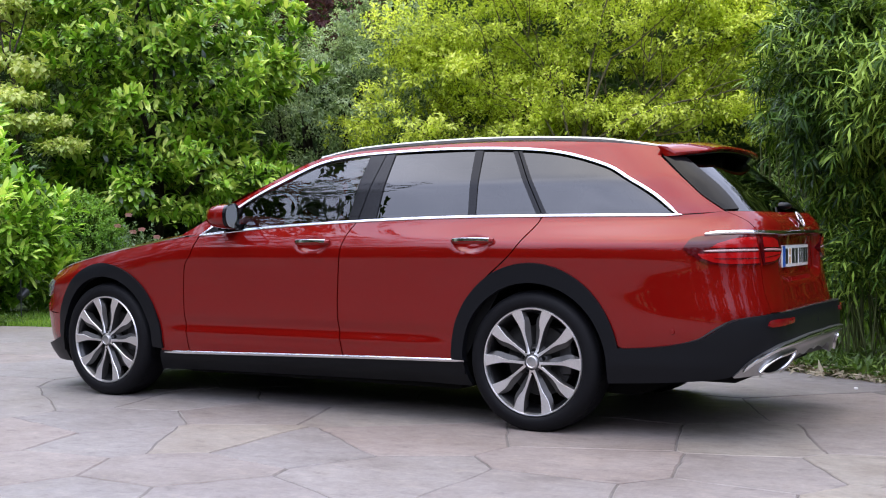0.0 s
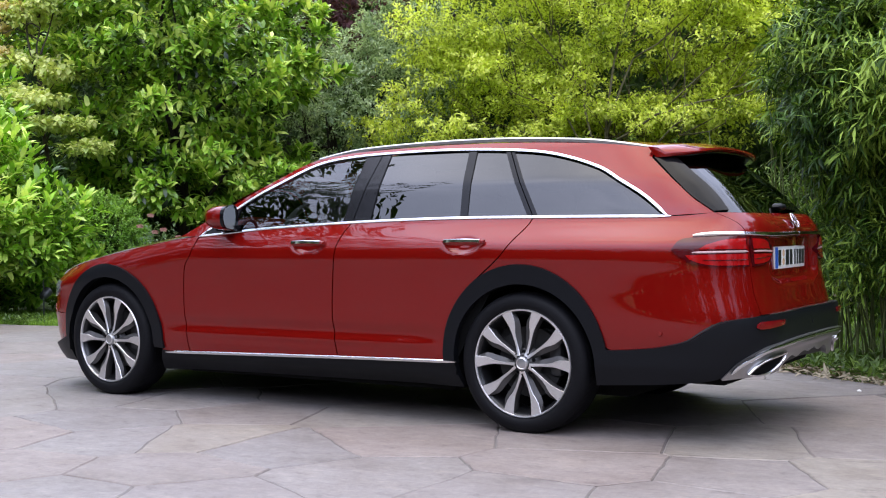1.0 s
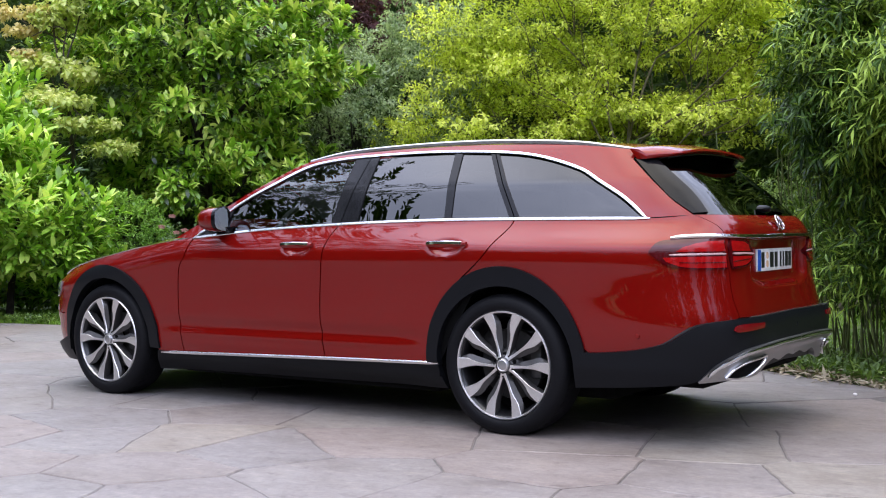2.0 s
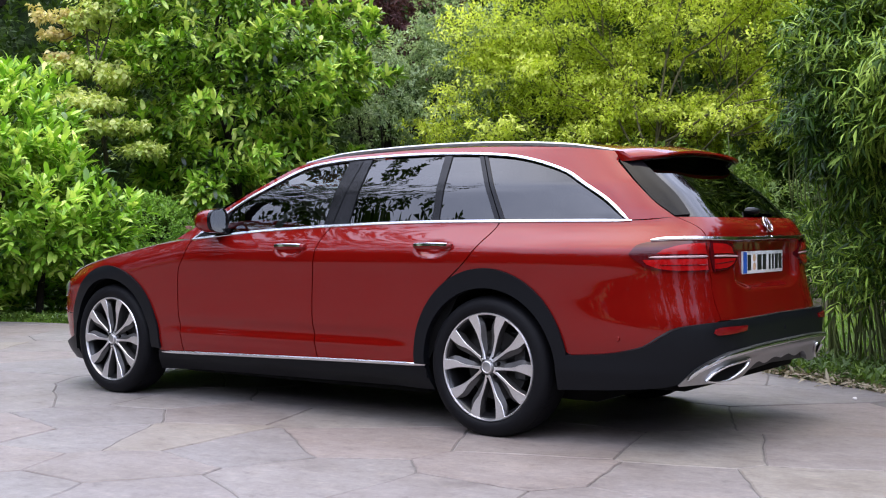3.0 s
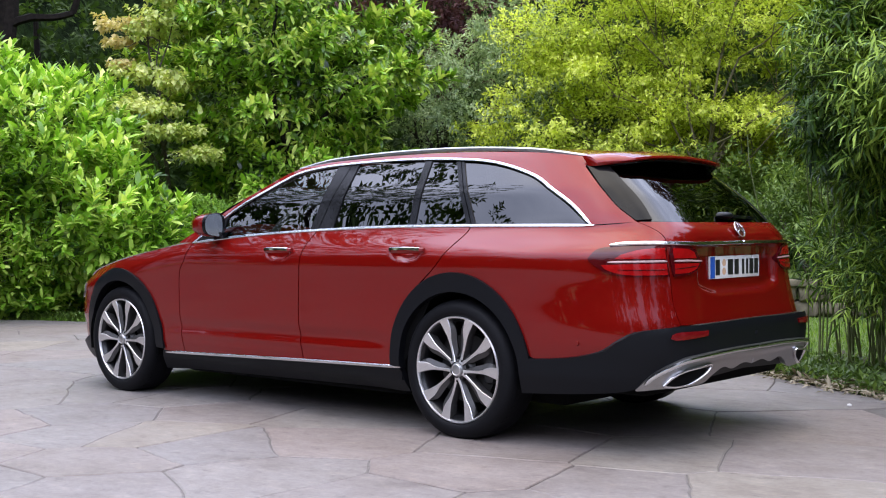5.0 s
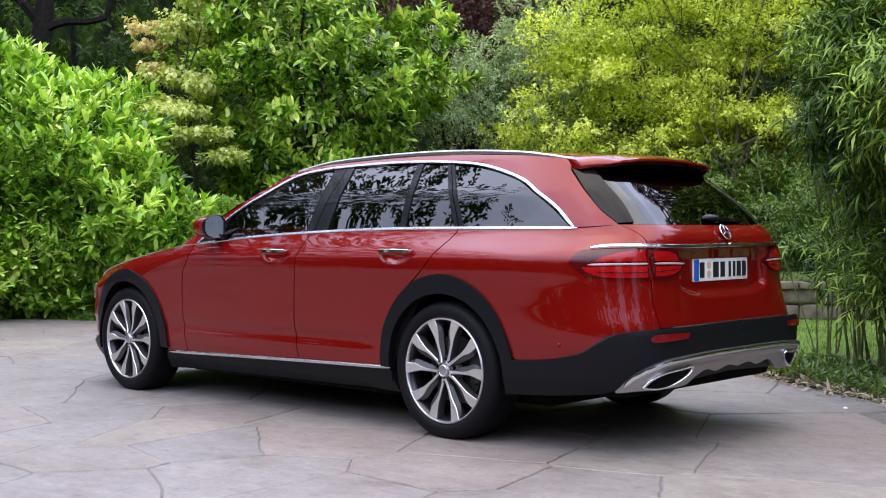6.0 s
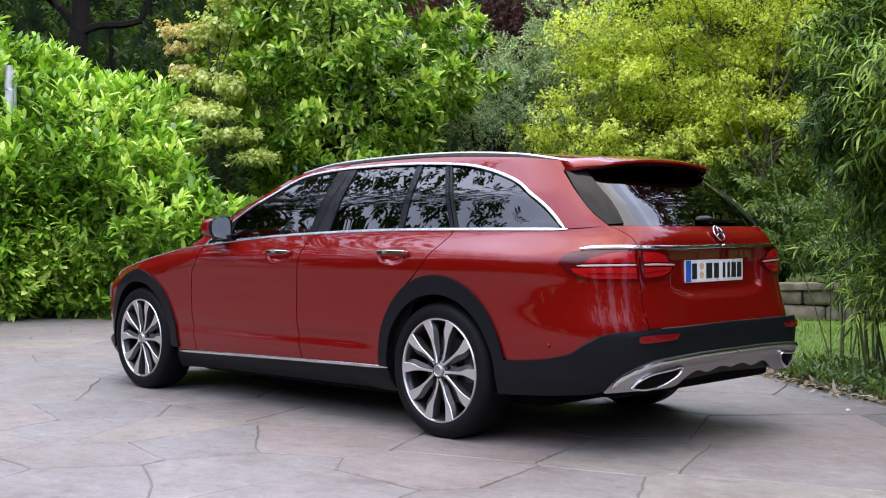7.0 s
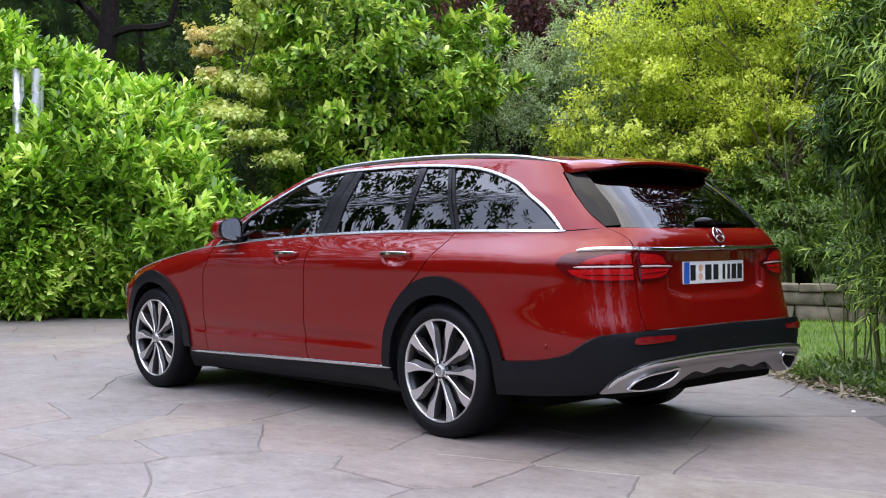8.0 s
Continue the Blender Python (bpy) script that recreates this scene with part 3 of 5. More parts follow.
glass_low = [by_x(2.36, 1.080), by_y(-0.4, 1.078), by_y(0.0, 1.078), by_y(0.4, 1.078), (-by_x(2.36, 1.080)[0], 1.080)]
glass_left = [glass_low[0], by_x(2.232, 1.172), by_x(2.03, 1.352)]
glass_high = [glass_left[-1], by_y(-0.3, 1.385), by_y(0.0, 1.388), by_y(0.3, 1.385), (-glass_left[-1][0], 1.352)]
part("tailgate_window", skin_patch(REAR, glass_low, glass_high, glass_left, [(-a, z) for a, z in glass_left], 40, 16, -0.006, 0.0, both=False), PRIVACY, tailgate)
fin_in = [by_y(-0.592, 1.084), by_y(-0.560, 1.18), by_y(-0.492, 1.375)]
pair("rear_window_fin", skin_patch, GLOSS_BLACK, tailgate, "", REAR, [glass_low[0], fin_in[0]], [glass_left[-1], fin_in[-1]], glass_left, fin_in, 6, 14, 0.006, 0.012)


def spoiler_bm():
    rings = []
    for i in range(25):
        k = 1 - i / 12
        e = 0.555 * k
        bow = 1 - abs(k) ** 2.5
        xa, za = 2.0 + 0.05 * bow, 1.407 + 0.036 * bow
        xb, zb = 2.095 + 0.150 * (1 - abs(k) ** 8), 1.372 + 0.042 * (1 - abs(k) ** 2.2)
        rings.append([(xa, -e, za), ((xa + xb) / 2, -e, (za + zb) / 2 + 0.010), (xb, -e, zb), (xb + 0.004, -e, zb - 0.010), (xb - 0.008, -e, zb - 0.020), (xa + 0.04, -e, za - 0.055)])
    return loft(rings, True, True)


sharp(part("roof_spoiler", spoiler_bm(), PAINT, tailgate), 50)
edge_of_spoiler = [(-0.49 + 0.049 * i, abs(-0.49 + 0.049 * i) / 0.555) for i in range(21)]
part("spoiler_underside", loft([[(2.03, y, 1.378), (2.083 + 0.150 * (1 - k ** 8), y, 1.352 + 0.040 * (1 - k ** 2.2)), (2.079 + 0.150 * (1 - k ** 8), y, 1.345 + 0.040 * (1 - k ** 2.2)), (2.06, y, 1.338 + 0.02 * (1 - k ** 2.2))] for y, k in edge_of_spoiler], True, True), GLOSS_BLACK, tailgate)
strip = [by_x(2.312, 0.958), by_x(2.38, 0.967), by_y(-0.6, 0.971), by_y(-0.34, 0.971), by_y(0.0, 0.974)]
part("tailgate_trim", welded(band(REAR, strip, 0.020, 0.012, 60, 0.006)), CHROME, tailgate, "chrome strip above the number plate")

part("load_sill_trim", welded(band(BUMPER, [low_y(-0.56, 0.600), low_y(-0.3, 0.600), low_y(0.0, 0.603)], 0.007, 0.006, 40, -0.010)), SATIN, car)

# tail lamps: outer half on the wing, inner half on the tailgate
for side in (1, -1):
    lo, hi = [by_x(2.232, 0.898), by_x(2.274, 0.867), by_x(2.355, 0.83), by_y(-0.628, 0.821)], [by_x(2.232, 0.908), by_x(2.278, 0.950), by_x(2.40, 0.958), by_y(-0.622, 0.961)]
    lamp = part("tail_lamp", skin_patch(REAR, lo, hi, [lo[0], hi[0]], [lo[-1], hi[-1]], 30, 16, 0.008, 0.02, both=False, only=side), LENS_DARK, car, "smoked red wraparound tail lamp with a pale light bar")
    a, b = [by_x(2.308, 0.858), by_x(2.36, 0.838), by_x(2.43, 0.829), by_y(-0.636, 0.829)], [by_x(2.292, 0.877), by_x(2.42, 0.880), by_y(-0.636, 0.881)]
    part("red_chamber", skin_patch(REAR, a, b, [a[0], b[0]], [a[-1], b[-1]], 20, 5, 0.0095, 0.002, both=False, only=side), LENS_RED, lamp, "bright red lower lens")
    a, b = [by_x(2.345, 0.903), by_x(2.42, 0.904), by_y(-0.636, 0.904)], [by_x(2.370, 0.922), by_x(2.44, 0.943), by_y(-0.636, 0.951)]
    part("red_chamber", skin_patch(REAR, a, b, [a[0], b[0]], [a[-1], b[-1]], 14, 6, 0.0095, 0.002, both=False, only=side), LENS_RED, lamp, "bright red upper lens")
    part("light_bar", band(REAR, [by_x(2.318, 0.889), by_x(2.42, 0.891), by_y(-0.634, 0.892)], 0.009, 0.003, 20, 0.009, False, True, False, None, side), LENS_CLEAR, lamp, "pale light bar")
    part("lens_rib", band(REAR, [by_x(2.36, 0.855), by_x(2.42, 0.853), by_y(-0.636, 0.853)], 0.004, 0.002, 20, 0.010, False, True, False, None, side), LENS_DARK, lamp)
    lo, hi = [by_y(-0.602, 0.820), by_y(-0.50, 0.828), by_y(-0.440, 0.846)], [by_y(-0.598, 0.961), by_y(-0.50, 0.958), by_y(-0.448, 0.944)]
    lamp = part("tail_lamp", skin_patch(REAR, lo, hi, [lo[0], hi[0]], [lo[-1], by_y(-0.408, 0.872), by_y(-0.404, 0.895), hi[-1]], 20, 14, 0.010, 0.03, both=False, only=side), LENS_DARK, car, "smoked red tail lamp on the tailgate with a pale light bar")
    a, b = [by_y(-0.596, 0.832), by_y(-0.50, 0.838), by_y(-0.440, 0.856)], [by_y(-0.596, 0.879), by_y(-0.50, 0.879), by_y(-0.418, 0.879)]
    part("red_chamber", skin_patch(REAR, a, b, [a[0], b[0]], [a[-1], b[-1]], 14, 5, 0.0115, 0.002, both=False, only=side), LENS_RED, lamp, "bright red lower lens")
    a, b = [by_y(-0.596, 0.905), by_y(-0.50, 0.904), by_y(-0.440, 0.902)], [by_y(-0.596, 0.950), by_y(-0.51, 0.946), by_y(-0.462, 0.932)]
    part("red_chamber", skin_patch(REAR, a, b, [a[0], b[0]], [a[-1], b[-1]], 14, 5, 0.0115, 0.002, both=False, only=side), LENS_RED, lamp, "bright red upper lens")
    part("light_bar", band(REAR, [by_y(-0.598, 0.892), by_y(-0.50, 0.892), by_y(-0.400, 0.888)], 0.009, 0.003, 16, 0.011, False, True, False, None, side), LENS_CLEAR, lamp, "pale light bar")
    part("lens_rib", band(REAR, [by_y(-0.596, 0.855), by_y(-0.44, 0.866)], 0.004, 0.002, 16, 0.012, False, True, False, None, side), LENS_DARK, lamp)
    lo, hi = [low_y(-0.706, 0.546), low_y(-0.676, 0.538), low_y(-0.49, 0.547)], [low_y(-0.700, 0.560), low_y(-0.666, 0.569), low_y(-0.479, 0.568)]
    part("rear_reflector", skin_patch(BUMPER, lo, hi, [lo[0], hi[0]], [lo[-1], hi[-1]], 14, 4, 0.021, 0.01, both=False, only=side), REFLECTOR, car, "red bumper reflector")
    ring = [(-0.700, 0.342), (-0.676, 0.378), (-0.62, 0.406), (-0.514, 0.419), (-0.450, 0.423), (-0.468, 0.385), (-0.555, 0.346), (-0.64, 0.334), (-0.700, 0.342)]
    pipe = part("exhaust_trim", band(BUMPER, [low_y(y, z) for y, z in ring], 0.012, 0.012, 48, 0.024, False, False, True, None, side), CHROME, car, "chrome exhaust surround")
    part("exhaust_opening", skin_patch(BUMPER, [low_y(-0.694, 0.344), low_y(-0.64, 0.338), low_y(-0.555, 0.350), low_y(-0.475, 0.385)], [low_y(-0.693, 0.348), low_y(-0.673, 0.374), low_y(-0.618, 0.402), low_y(-0.514, 0.415), low_y(-0.456, 0.419)], [low_y(-0.694, 0.344), low_y(-0.693, 0.348)], [low_y(-0.475, 0.385), low_y(-0.456, 0.419)], 16, 6, 0.0235, 0.01, both=False, only=side), DARK, pipe)

# number plate, badge, wiper
plate = part("number_plate", box_bm((0.012, 0.520, 0.110), (2.530, 0, 0.852), 0.004), PLATE_WHITE, car, "white number plate with a blue end band")
plate.rotation_euler = (0, 0, 0)
part("blue_band", box_bm((0.002, 0.042, 0.104), (2.5370, -0.236, 0.852)), PLATE_BLUE, plate)
for y, w in ((-0.185, 0.042), (-0.055, 0.052), (0.010, 0.042), (0.080, 0.022), (0.123, 0.022), (0.170, 0.040), (0.222, 0.040)):
    part("character_bar", box_bm((0.002, w, 0.076), (2.5370, y, 0.852), 0.0), PLATE_INK, plate)
for z in (0.874, 0.832):
    part("round_seal", turned([(0.0, 0), (0.017, 0), (0.018, 0.001), (0.018, 0.002)], 20), simple("seal_pale", (0.62, 0.40, 0.24), 0.5), plate).matrix_basis = pose(2.538, -0.120, z, 0, 0, 90)
badge = part("badge", turned([(0.042, 0.0), (0.044, -0.004), (0.042, -0.007), (0.039, -0.007), (0.0375, 0.0)], 36), CHROME, car, "round chrome badge")
badge.matrix_basis = pose(2.556, 0, 1.036, -28, 0, 90)
part("badge_disc", turned([(0.0, -0.002), (0.035, -0.002)], 30), LENS_DARK, badge)
for turn in (90, 210, 330):
    part("badge_arm", box_bm((0.036, 0.004, 0.006), (0.018 * math.cos(radians(turn)), -0.005, 0.018 * math.sin(radians(turn))), 0.001, 1, None, Matrix.Rotation(-radians(turn), 4, "Y")), CHROME, badge)
wiper = part("rear_wiper", loft([[(2.492 - 0.045 * t * t + dx, -0.03 + 0.42 * t, 1.104 - 0.010 * t + dz) for dx, dz in ((-0.01, -0.010), (0.014, -0.008), (0.014, 0.006), (-0.01, 0.010))] for t in (0, 0.25, 0.5, 0.75, 1)], True, True), GLOSS_BLACK, tailgate)
part("wiper_cap", loft([[(2.462 + 0.05 * c, 0.0 + (0.062 * math.cos(a)) * r, 1.106 + 0.020 * math.sin(a) * r) for a in [k * math.pi / 8 for k in range(16)]] for c, r in ((0, 1), (0.5, 0.95), (0.8, 0.75), (1, 0.35))], True, True), CLAD, wiper)


# handles, mirrors, roof rails, fuel of small trims
for x0, x1, z in HANDLES:
    for side in (1, -1):
        rings = []
        for i in range(17):
            t = i / 16
            x = x0 + (x1 - x0) * t
            out = 0.012 + 0.030 * math.sin(math.pi * min(1, max(0, t))) ** 0.5
            h = 0.010 + 0.007 * math.sin(math.pi * t) ** 0.6
            y = half(x, z)
            rings.append([(x, -side * (y + out + oy), z + 0.004 + oz) for oy, oz in ((-0.014, -h), (0.0, -h), (0.007, -h * 0.3), (0.005, h * 0.6), (-0.004, h), (-0.014, h))])
        handle = part("door_handle", loft(rings, True, True), PAINT, front_door if x0 < 1 else rear_door, "body-coloured door handle with a chrome strip")
        part("chrome_strip", loft([[(r[3][0], r[3][1] - side * 0.002, r[3][2] + k) for k in (-0.011, 0.003)] + [(r[3][0], r[3][1] + side * 0.004, r[3][2] + k) for k in (0.006, -0.011)] for r in rings[1:-1]], True, True), CHROME, handle)


def mirror_ring(x, grow, n=28):
    pts = []
    for k in range(n):
        a = 2 * math.pi * k / n
        c, s = math.cos(a), math.sin(a)
        r = (abs(c) ** 3.0 + abs(s) ** 3.0) ** (-1 / 3.0)
        y = 0.108 * grow * c * r
        pts.append((x - 0.36 * y, -0.950 + y, 1.092 + (0.072 + 0.10 * y) * grow * s * r))
    return pts


for side in (1, -1):
    def flip(ring):
        return [(x, y * side, z) for x, y, z in ring]
    shell = part("door_mirror", loft([flip(mirror_ring(x, g)) for x, g in ((-0.395, 0.98), (-0.41, 1.0), (-0.46, 0.99), (-0.51, 0.90), (-0.545, 0.70), (-0.562, 0.35), (-0.566, 0.02))]), PAINT, car, "red door mirror with a black base")
    rim_bm = loft([flip(mirror_ring(x, g)) for x, g in ((-0.412, 1.004), (-0.392, 1.0), (-0.388, 0.93), (-0.398, 0.90))])
    part("mirror_rim", rim_bm, GLOSS_BLACK, shell)
    bm = bmesh.new()
    face = bm.faces.new([bm.verts.new(p) for p in flip(mirror_ring(-0.396, 0.92))])
    part("mirror_glass", bm, MIRROR, shell, smooth=False)
    part("mirror_base", loft([flip([(x - 0.47, y, 1.035 + z) for x, z in ((-0.05, -0.02), (0.05, -0.02), (0.06, 0.012), (-0.06, 0.012))]) for y in (-0.80, -0.87, -0.93)], True, True), GLOSS_BLACK, shell)
    rail = [(-0.02, 1.426), (0.18, 1.456), (0.43, 1.474), (0.84, 1.484), (1.24, 1.478), (1.62, 1.455), (1.86, 1.428), (2.0, 1.408)]
    rings = []
    for i, (x, z) in enumerate(spline(rail, 48)):
        t = i / 48
        lift = 0.008 * min(1, 8 * t, 8 * (1 - t)) - 0.004
        y = -(half(float(x), float(z) - 0.02) - 0.035) * side
        rings.append([(x, y + oy * side, z + lift + oz) for oy, oz in ((-0.013, -0.012), (-0.014, 0.003), (-0.008, 0.010), (0.008, 0.010), (0.014, 0.003), (0.013, -0.012))])
    part("roof_rail", loft(rings, True, True), SATIN, car, "satin aluminium roof rail")
    part("rail_gasket", loft([[(x, y * 1.0 + oy, z + oz - 0.02) for oy, oz in ((-0.009, -0.012), (-0.009, 0.012), (0.009, 0.012), (0.009, -0.012))] for x, y, z in [((r[0][0]), (r[0][1] + r[5][1]) / 2, r[0][2]) for r in rings]], True, True), GAP, car)
part("parking_sensor", turned([(0.0, -0.004), (0.010, -0.004), (0.012, 0.0)], 18), PAINT, car).matrix_basis = pose(2.183, -half(2.183, 0.516) - 0.002, 0.516)

# what shows through gaps and under the car
pair("inner_shell", skin_patch, DARK, car, "", on_side, [(-1.02, 0.30), (1.05, 0.30)], [(-0.75, 0.95), (1.5, 1.05)], [(-1.02, 0.30), (-0.75, 0.95)], [(1.05, 0.30), (1.5, 1.05)], 16, 10, -0.03, 0)
pair("inner_shell", skin_patch, DARK, car, "", REAR, [by_x(1.95, 0.30), by_y(0.0, 0.30)], [by_x(1.55, 1.05), by_x(2.2, 1.05), by_y(0.0, 1.05)], [by_x(1.95, 0.30), by_x(1.8, 0.7), by_x(1.55, 1.05)], [by_y(0.0, 0.30), by_y(0.0, 1.05)], 30, 12, -0.06, 0)
under = box_bm((4.1, 1.24, 0.20), (-0.1, 0, 0.27), 0.04)
box_bm((1.95, 1.50, 0.18), (0.02, 0, 0.25), 0.03, 2, under)
box_bm((0.62, 1.36, 0.16), (2.13, 0, 0.345), 0.03, 2, under)
part("underbody", under, DARK, car)
for cx in (-WHEEL_X, WHEEL_X):
    for side in (1, -1):
        liner = loft([[(cx + r * math.cos(radians(a)), side * y, WHEEL_Z + r * math.sin(radians(a))) for a in range(-12, 193, 12)] for r, y in ((0.398, -0.88), (0.40, -0.62), (0.02, -0.60))], False)
        part("wheel_arch_liner", liner, DARK, car)

# cabin
cabin = part("cabin_floor", box_bm((2.9, 1.5, 0.1), (0.6, 0, 0.46), 0.02), SEAT, car)
part("dashboard", box_bm((0.36, 1.44, 0.24), (-0.70, 0, 0.91), 0.08, 3), SEAT, cabin)
for y in (-0.38, 0.38):
    for x in (0.12, 0.98):
        part("seat_cushion", box_bm((0.50, 0.52, 0.20), (x, y, 0.60), 0.07, 3), SEAT, cabin)
        part("seat_back", box_bm((0.16, 0.50, 0.62), (x + 0.30, y, 0.93), 0.07, 3, None, Matrix.Rotation(radians(14), 4, "Y")), SEAT, cabin)
        part("headrest", box_bm((0.11, 0.27, 0.19), (x + 0.40, y, 1.29), 0.05, 3, None, Matrix.Rotation(radians(10), 4, "Y")), SEAT, cabin)
ring = bmesh.new()
loft([[((-0.33 + 0.03 * math.sin(b) + 0.19 * math.sin(a) * 0.42), -0.38 + (0.19 + 0.016 * math.cos(b)) * math.cos(a), 0.98 + (0.19 + 0.016 * math.cos(b)) * math.sin(a)) for b in [k * math.pi / 4 for k in range(8)]] for a in [k * math.pi / 16 for k in range(33)]], True, False, ring)
box_bm((0.05, 0.34, 0.07), (-0.34, -0.38, 0.97), 0.02, 2, ring)
part("steering_wheel", ring, SEAT, cabin)
part("roof_lining", loft([[(x, y, 1.40 + 0.02 * (1 - (y / 0.5) ** 2) - (0.05 if x > 1.7 else 0)) for y in (-0.52, -0.25, 0, 0.25, 0.52)] for x in (0.0, 0.6, 1.2, 1.8, 2.0)], False), simple("grey_headlining", (0.16, 0.155, 0.15), 0.9), cabin)


# wheels
def wheel_thing(cx, side):
    hub = empty("wheel", (cx, -side * 0.90, WHEEL_Z))
    hub.parent = car
    hub.rotation_euler = (0, 0, 0 if side > 0 else math.pi)
    tagged(hub, "two-tone alloy wheel with ten flared spokes and a low tyre")
    tyre = part("tyre", turned([(0.262, 0.16), (0.27, 0.20), (0.31, 0.222), (0.340, 0.214), (0.351, 0.185), (0.353, 0.11), (0.351, 0.035), (0.342, 0.010), (0.325, -0.004), (0.300, -0.010), (0.282, -0.006), (0.272, 0.002), (0.266, 0.012), (0.262, 0.03)], 72), TYRE, hub)
    bm = bmesh.new()
    for k in range(72):
        for row, dy in ((0.062, 0.0), (0.105, 0.5)):
            a = 2 * math.pi * (k + dy) / 72
            box_bm((0.020, 0.034, 0.0035), (0, 0, 0), 0, 1, bm, Matrix.Translation((0.3505 * math.cos(a), row, 0.3505 * math.sin(a))) @ Matrix.Rotation(-a + math.pi / 2, 4, "Y") @ Matrix.Rotation(radians(18), 4, "Z"))
    part("tread", bm, TYRE, hub, smooth=False)
    part("rim_barrel", turned([(0.250, 0.20), (0.235, 0.15), (0.236, 0.05), (0.252, 0.016), (0.256, 0.012)], 64), RIM_DARK, hub)
    part("rim_edge", turned([(0.256, 0.018), (0.258, 0.004), (0.261, -0.001), (0.266, -0.002), (0.270, 0.003), (0.268, 0.016)], 72), ALLOY, hub)
    for k in range(5):
        joint = radians(-90 + 72 * k)
        for lean in (-1, 1):
            # a spoke: narrow at the hub, widest at three quarters, its far side dark
            foot = Vector((0.050 * math.cos(joint), 0, 0.050 * math.sin(joint))) + Vector((-math.sin(joint), 0, math.cos(joint))) * 0.008 * lean
            tip = Vector((0.262 * math.cos(joint + lean * radians(18)), 0, 0.262 * math.sin(joint + lean * radians(18))))
            run = (tip - foot).normalized()
            cross = Vector((-run.z, 0, run.x))

            def along(r, w, y):
                return foot + (tip - foot) * ((r - 0.046) / 0.214) + cross * w + Vector((0, y, 0))
            rows = []
            for r, w0, w1, y in ((0.036, -0.009, 0.010, 0.004), (0.060, -0.0070, 0.0085, 0.010), (0.095, -0.0060, 0.0075, 0.012), (0.130, -0.007, 0.0085, 0.011), (0.158, -0.008, 0.013, 0.009), (0.180, -0.011, 0.021, 0.007), (0.205, -0.017, 0.0265, 0.005), (0.235, -0.026, 0.0265, 0.003), (0.259, -0.034, 0.025, 0.001)):
                if lean < 0:
                    w0, w1 = -w1, -w0
                rows.append((r, w0, w1, y))
            top = loft([[along(r, w0, y + 0.003), along(r, w0 + 0.002, y), along(r, (w0 + w1) / 2, y - 0.0005), along(r, w1 - 0.002, y), along(r, w1, y + 0.003)] for r, w0, w1, y in rows], False)
            part("spoke_face", top, ALLOY, hub)
            inward = -lean
            wide0, wide1 = (0.004, 0.026) if inward < 0 else (0.026, 0.004)
            flank = loft([[along(r, w0, y + 0.003), along(r, w0 - wide0 * math.sin(math.pi * min(1, max(0, (r - 0.046) / 0.214))) ** 0.8, y + 0.016), along(r, w0 + 0.002, y + 0.055), along(r, w1 - 0.002, y + 0.055), along(r, w1 + wide1 * math.sin(math.pi * min(1, max(0, (r - 0.046) / 0.214))) ** 0.8, y + 0.016), along(r, w1, y + 0.003)] for r, w0, w1, y in rows], False)
            part("spoke_flank", flank, RIM_FACET, hub)
        part("bolt_mark", turned([(0.0, 0.0035), (0.0045, 0.0035), (0.005, 0.006)], 10), DARK, hub).matrix_basis = Matrix.Translation((0.056 * math.cos(joint), 0.0, 0.056 * math.sin(joint)))
        a = joint + radians(36)
        part("wheel_bolt", turned([(0.0, 0.020), (0.009, 0.020), (0.011, 0.026), (0.011, 0.05)], 12), DARK, hub).matrix_basis = Matrix.Translation((0.055 * math.cos(a), 0.0, 0.055 * math.sin(a)))
    part("hub_dish", turned([(0.0, 0.016), (0.042, 0.014), (0.056, 0.024), (0.070, 0.034), (0.085, 0.06)], 40), RIM_FACET, hub)
    part("hub_cap", turned([(0.0, -0.002), (0.022, -0.001), (0.033, 0.002), (0.037, 0.008), (0.038, 0.030)], 36), SATIN, hub, "silver hub cap")
    part("hub_ring", turned([(0.024, -0.0025), (0.026, -0.004), (0.029, -0.0025), (0.030, 0.002)], 36), ALLOY, hub)
    part("brake_disc", turned([(0.06, 0.095), (0.175, 0.095), (0.178, 0.105), (0.178, 0.125)], 56), BRAKE, hub)
    part("brake_caliper", box_bm((0.07, 0.07, 0.17), (0.150, 0.10, 0.02), 0.02, 2), simple("caliper_grey", (0.06, 0.06, 0.062), 0.5, 0.5), hub)
    part("barrel_back", turned([(0.0, 0.17), (0.245, 0.17)], 40), DARK, hub)
    return hub


for cx in (-WHEEL_X, WHEEL_X):
    for side in (1, -1):
        wheel_thing(cx, side)


# ---- planting ----
rng = np.random.default_rng(7)


def unit(a):
    return a / np.maximum(1e-9, np.linalg.norm(a, axis=-1, keepdims=True))


def pointed(pos, axis, across, nrm, L, W, fold, bend):
    v = np.empty((len(pos), 5, 3))
    v[:, 0] = pos
    v[:, 1] = pos + axis * L * 0.48 + across * W * 0.5 + nrm * W * fold
    v[:, 2] = pos + axis * L - nrm * L * bend
    v[:, 3] = pos + axis * L * 0.48 - across * W * 0.5 + nrm * W * fold
    v[:, 4] = pos + axis * L * 0.50
    return v


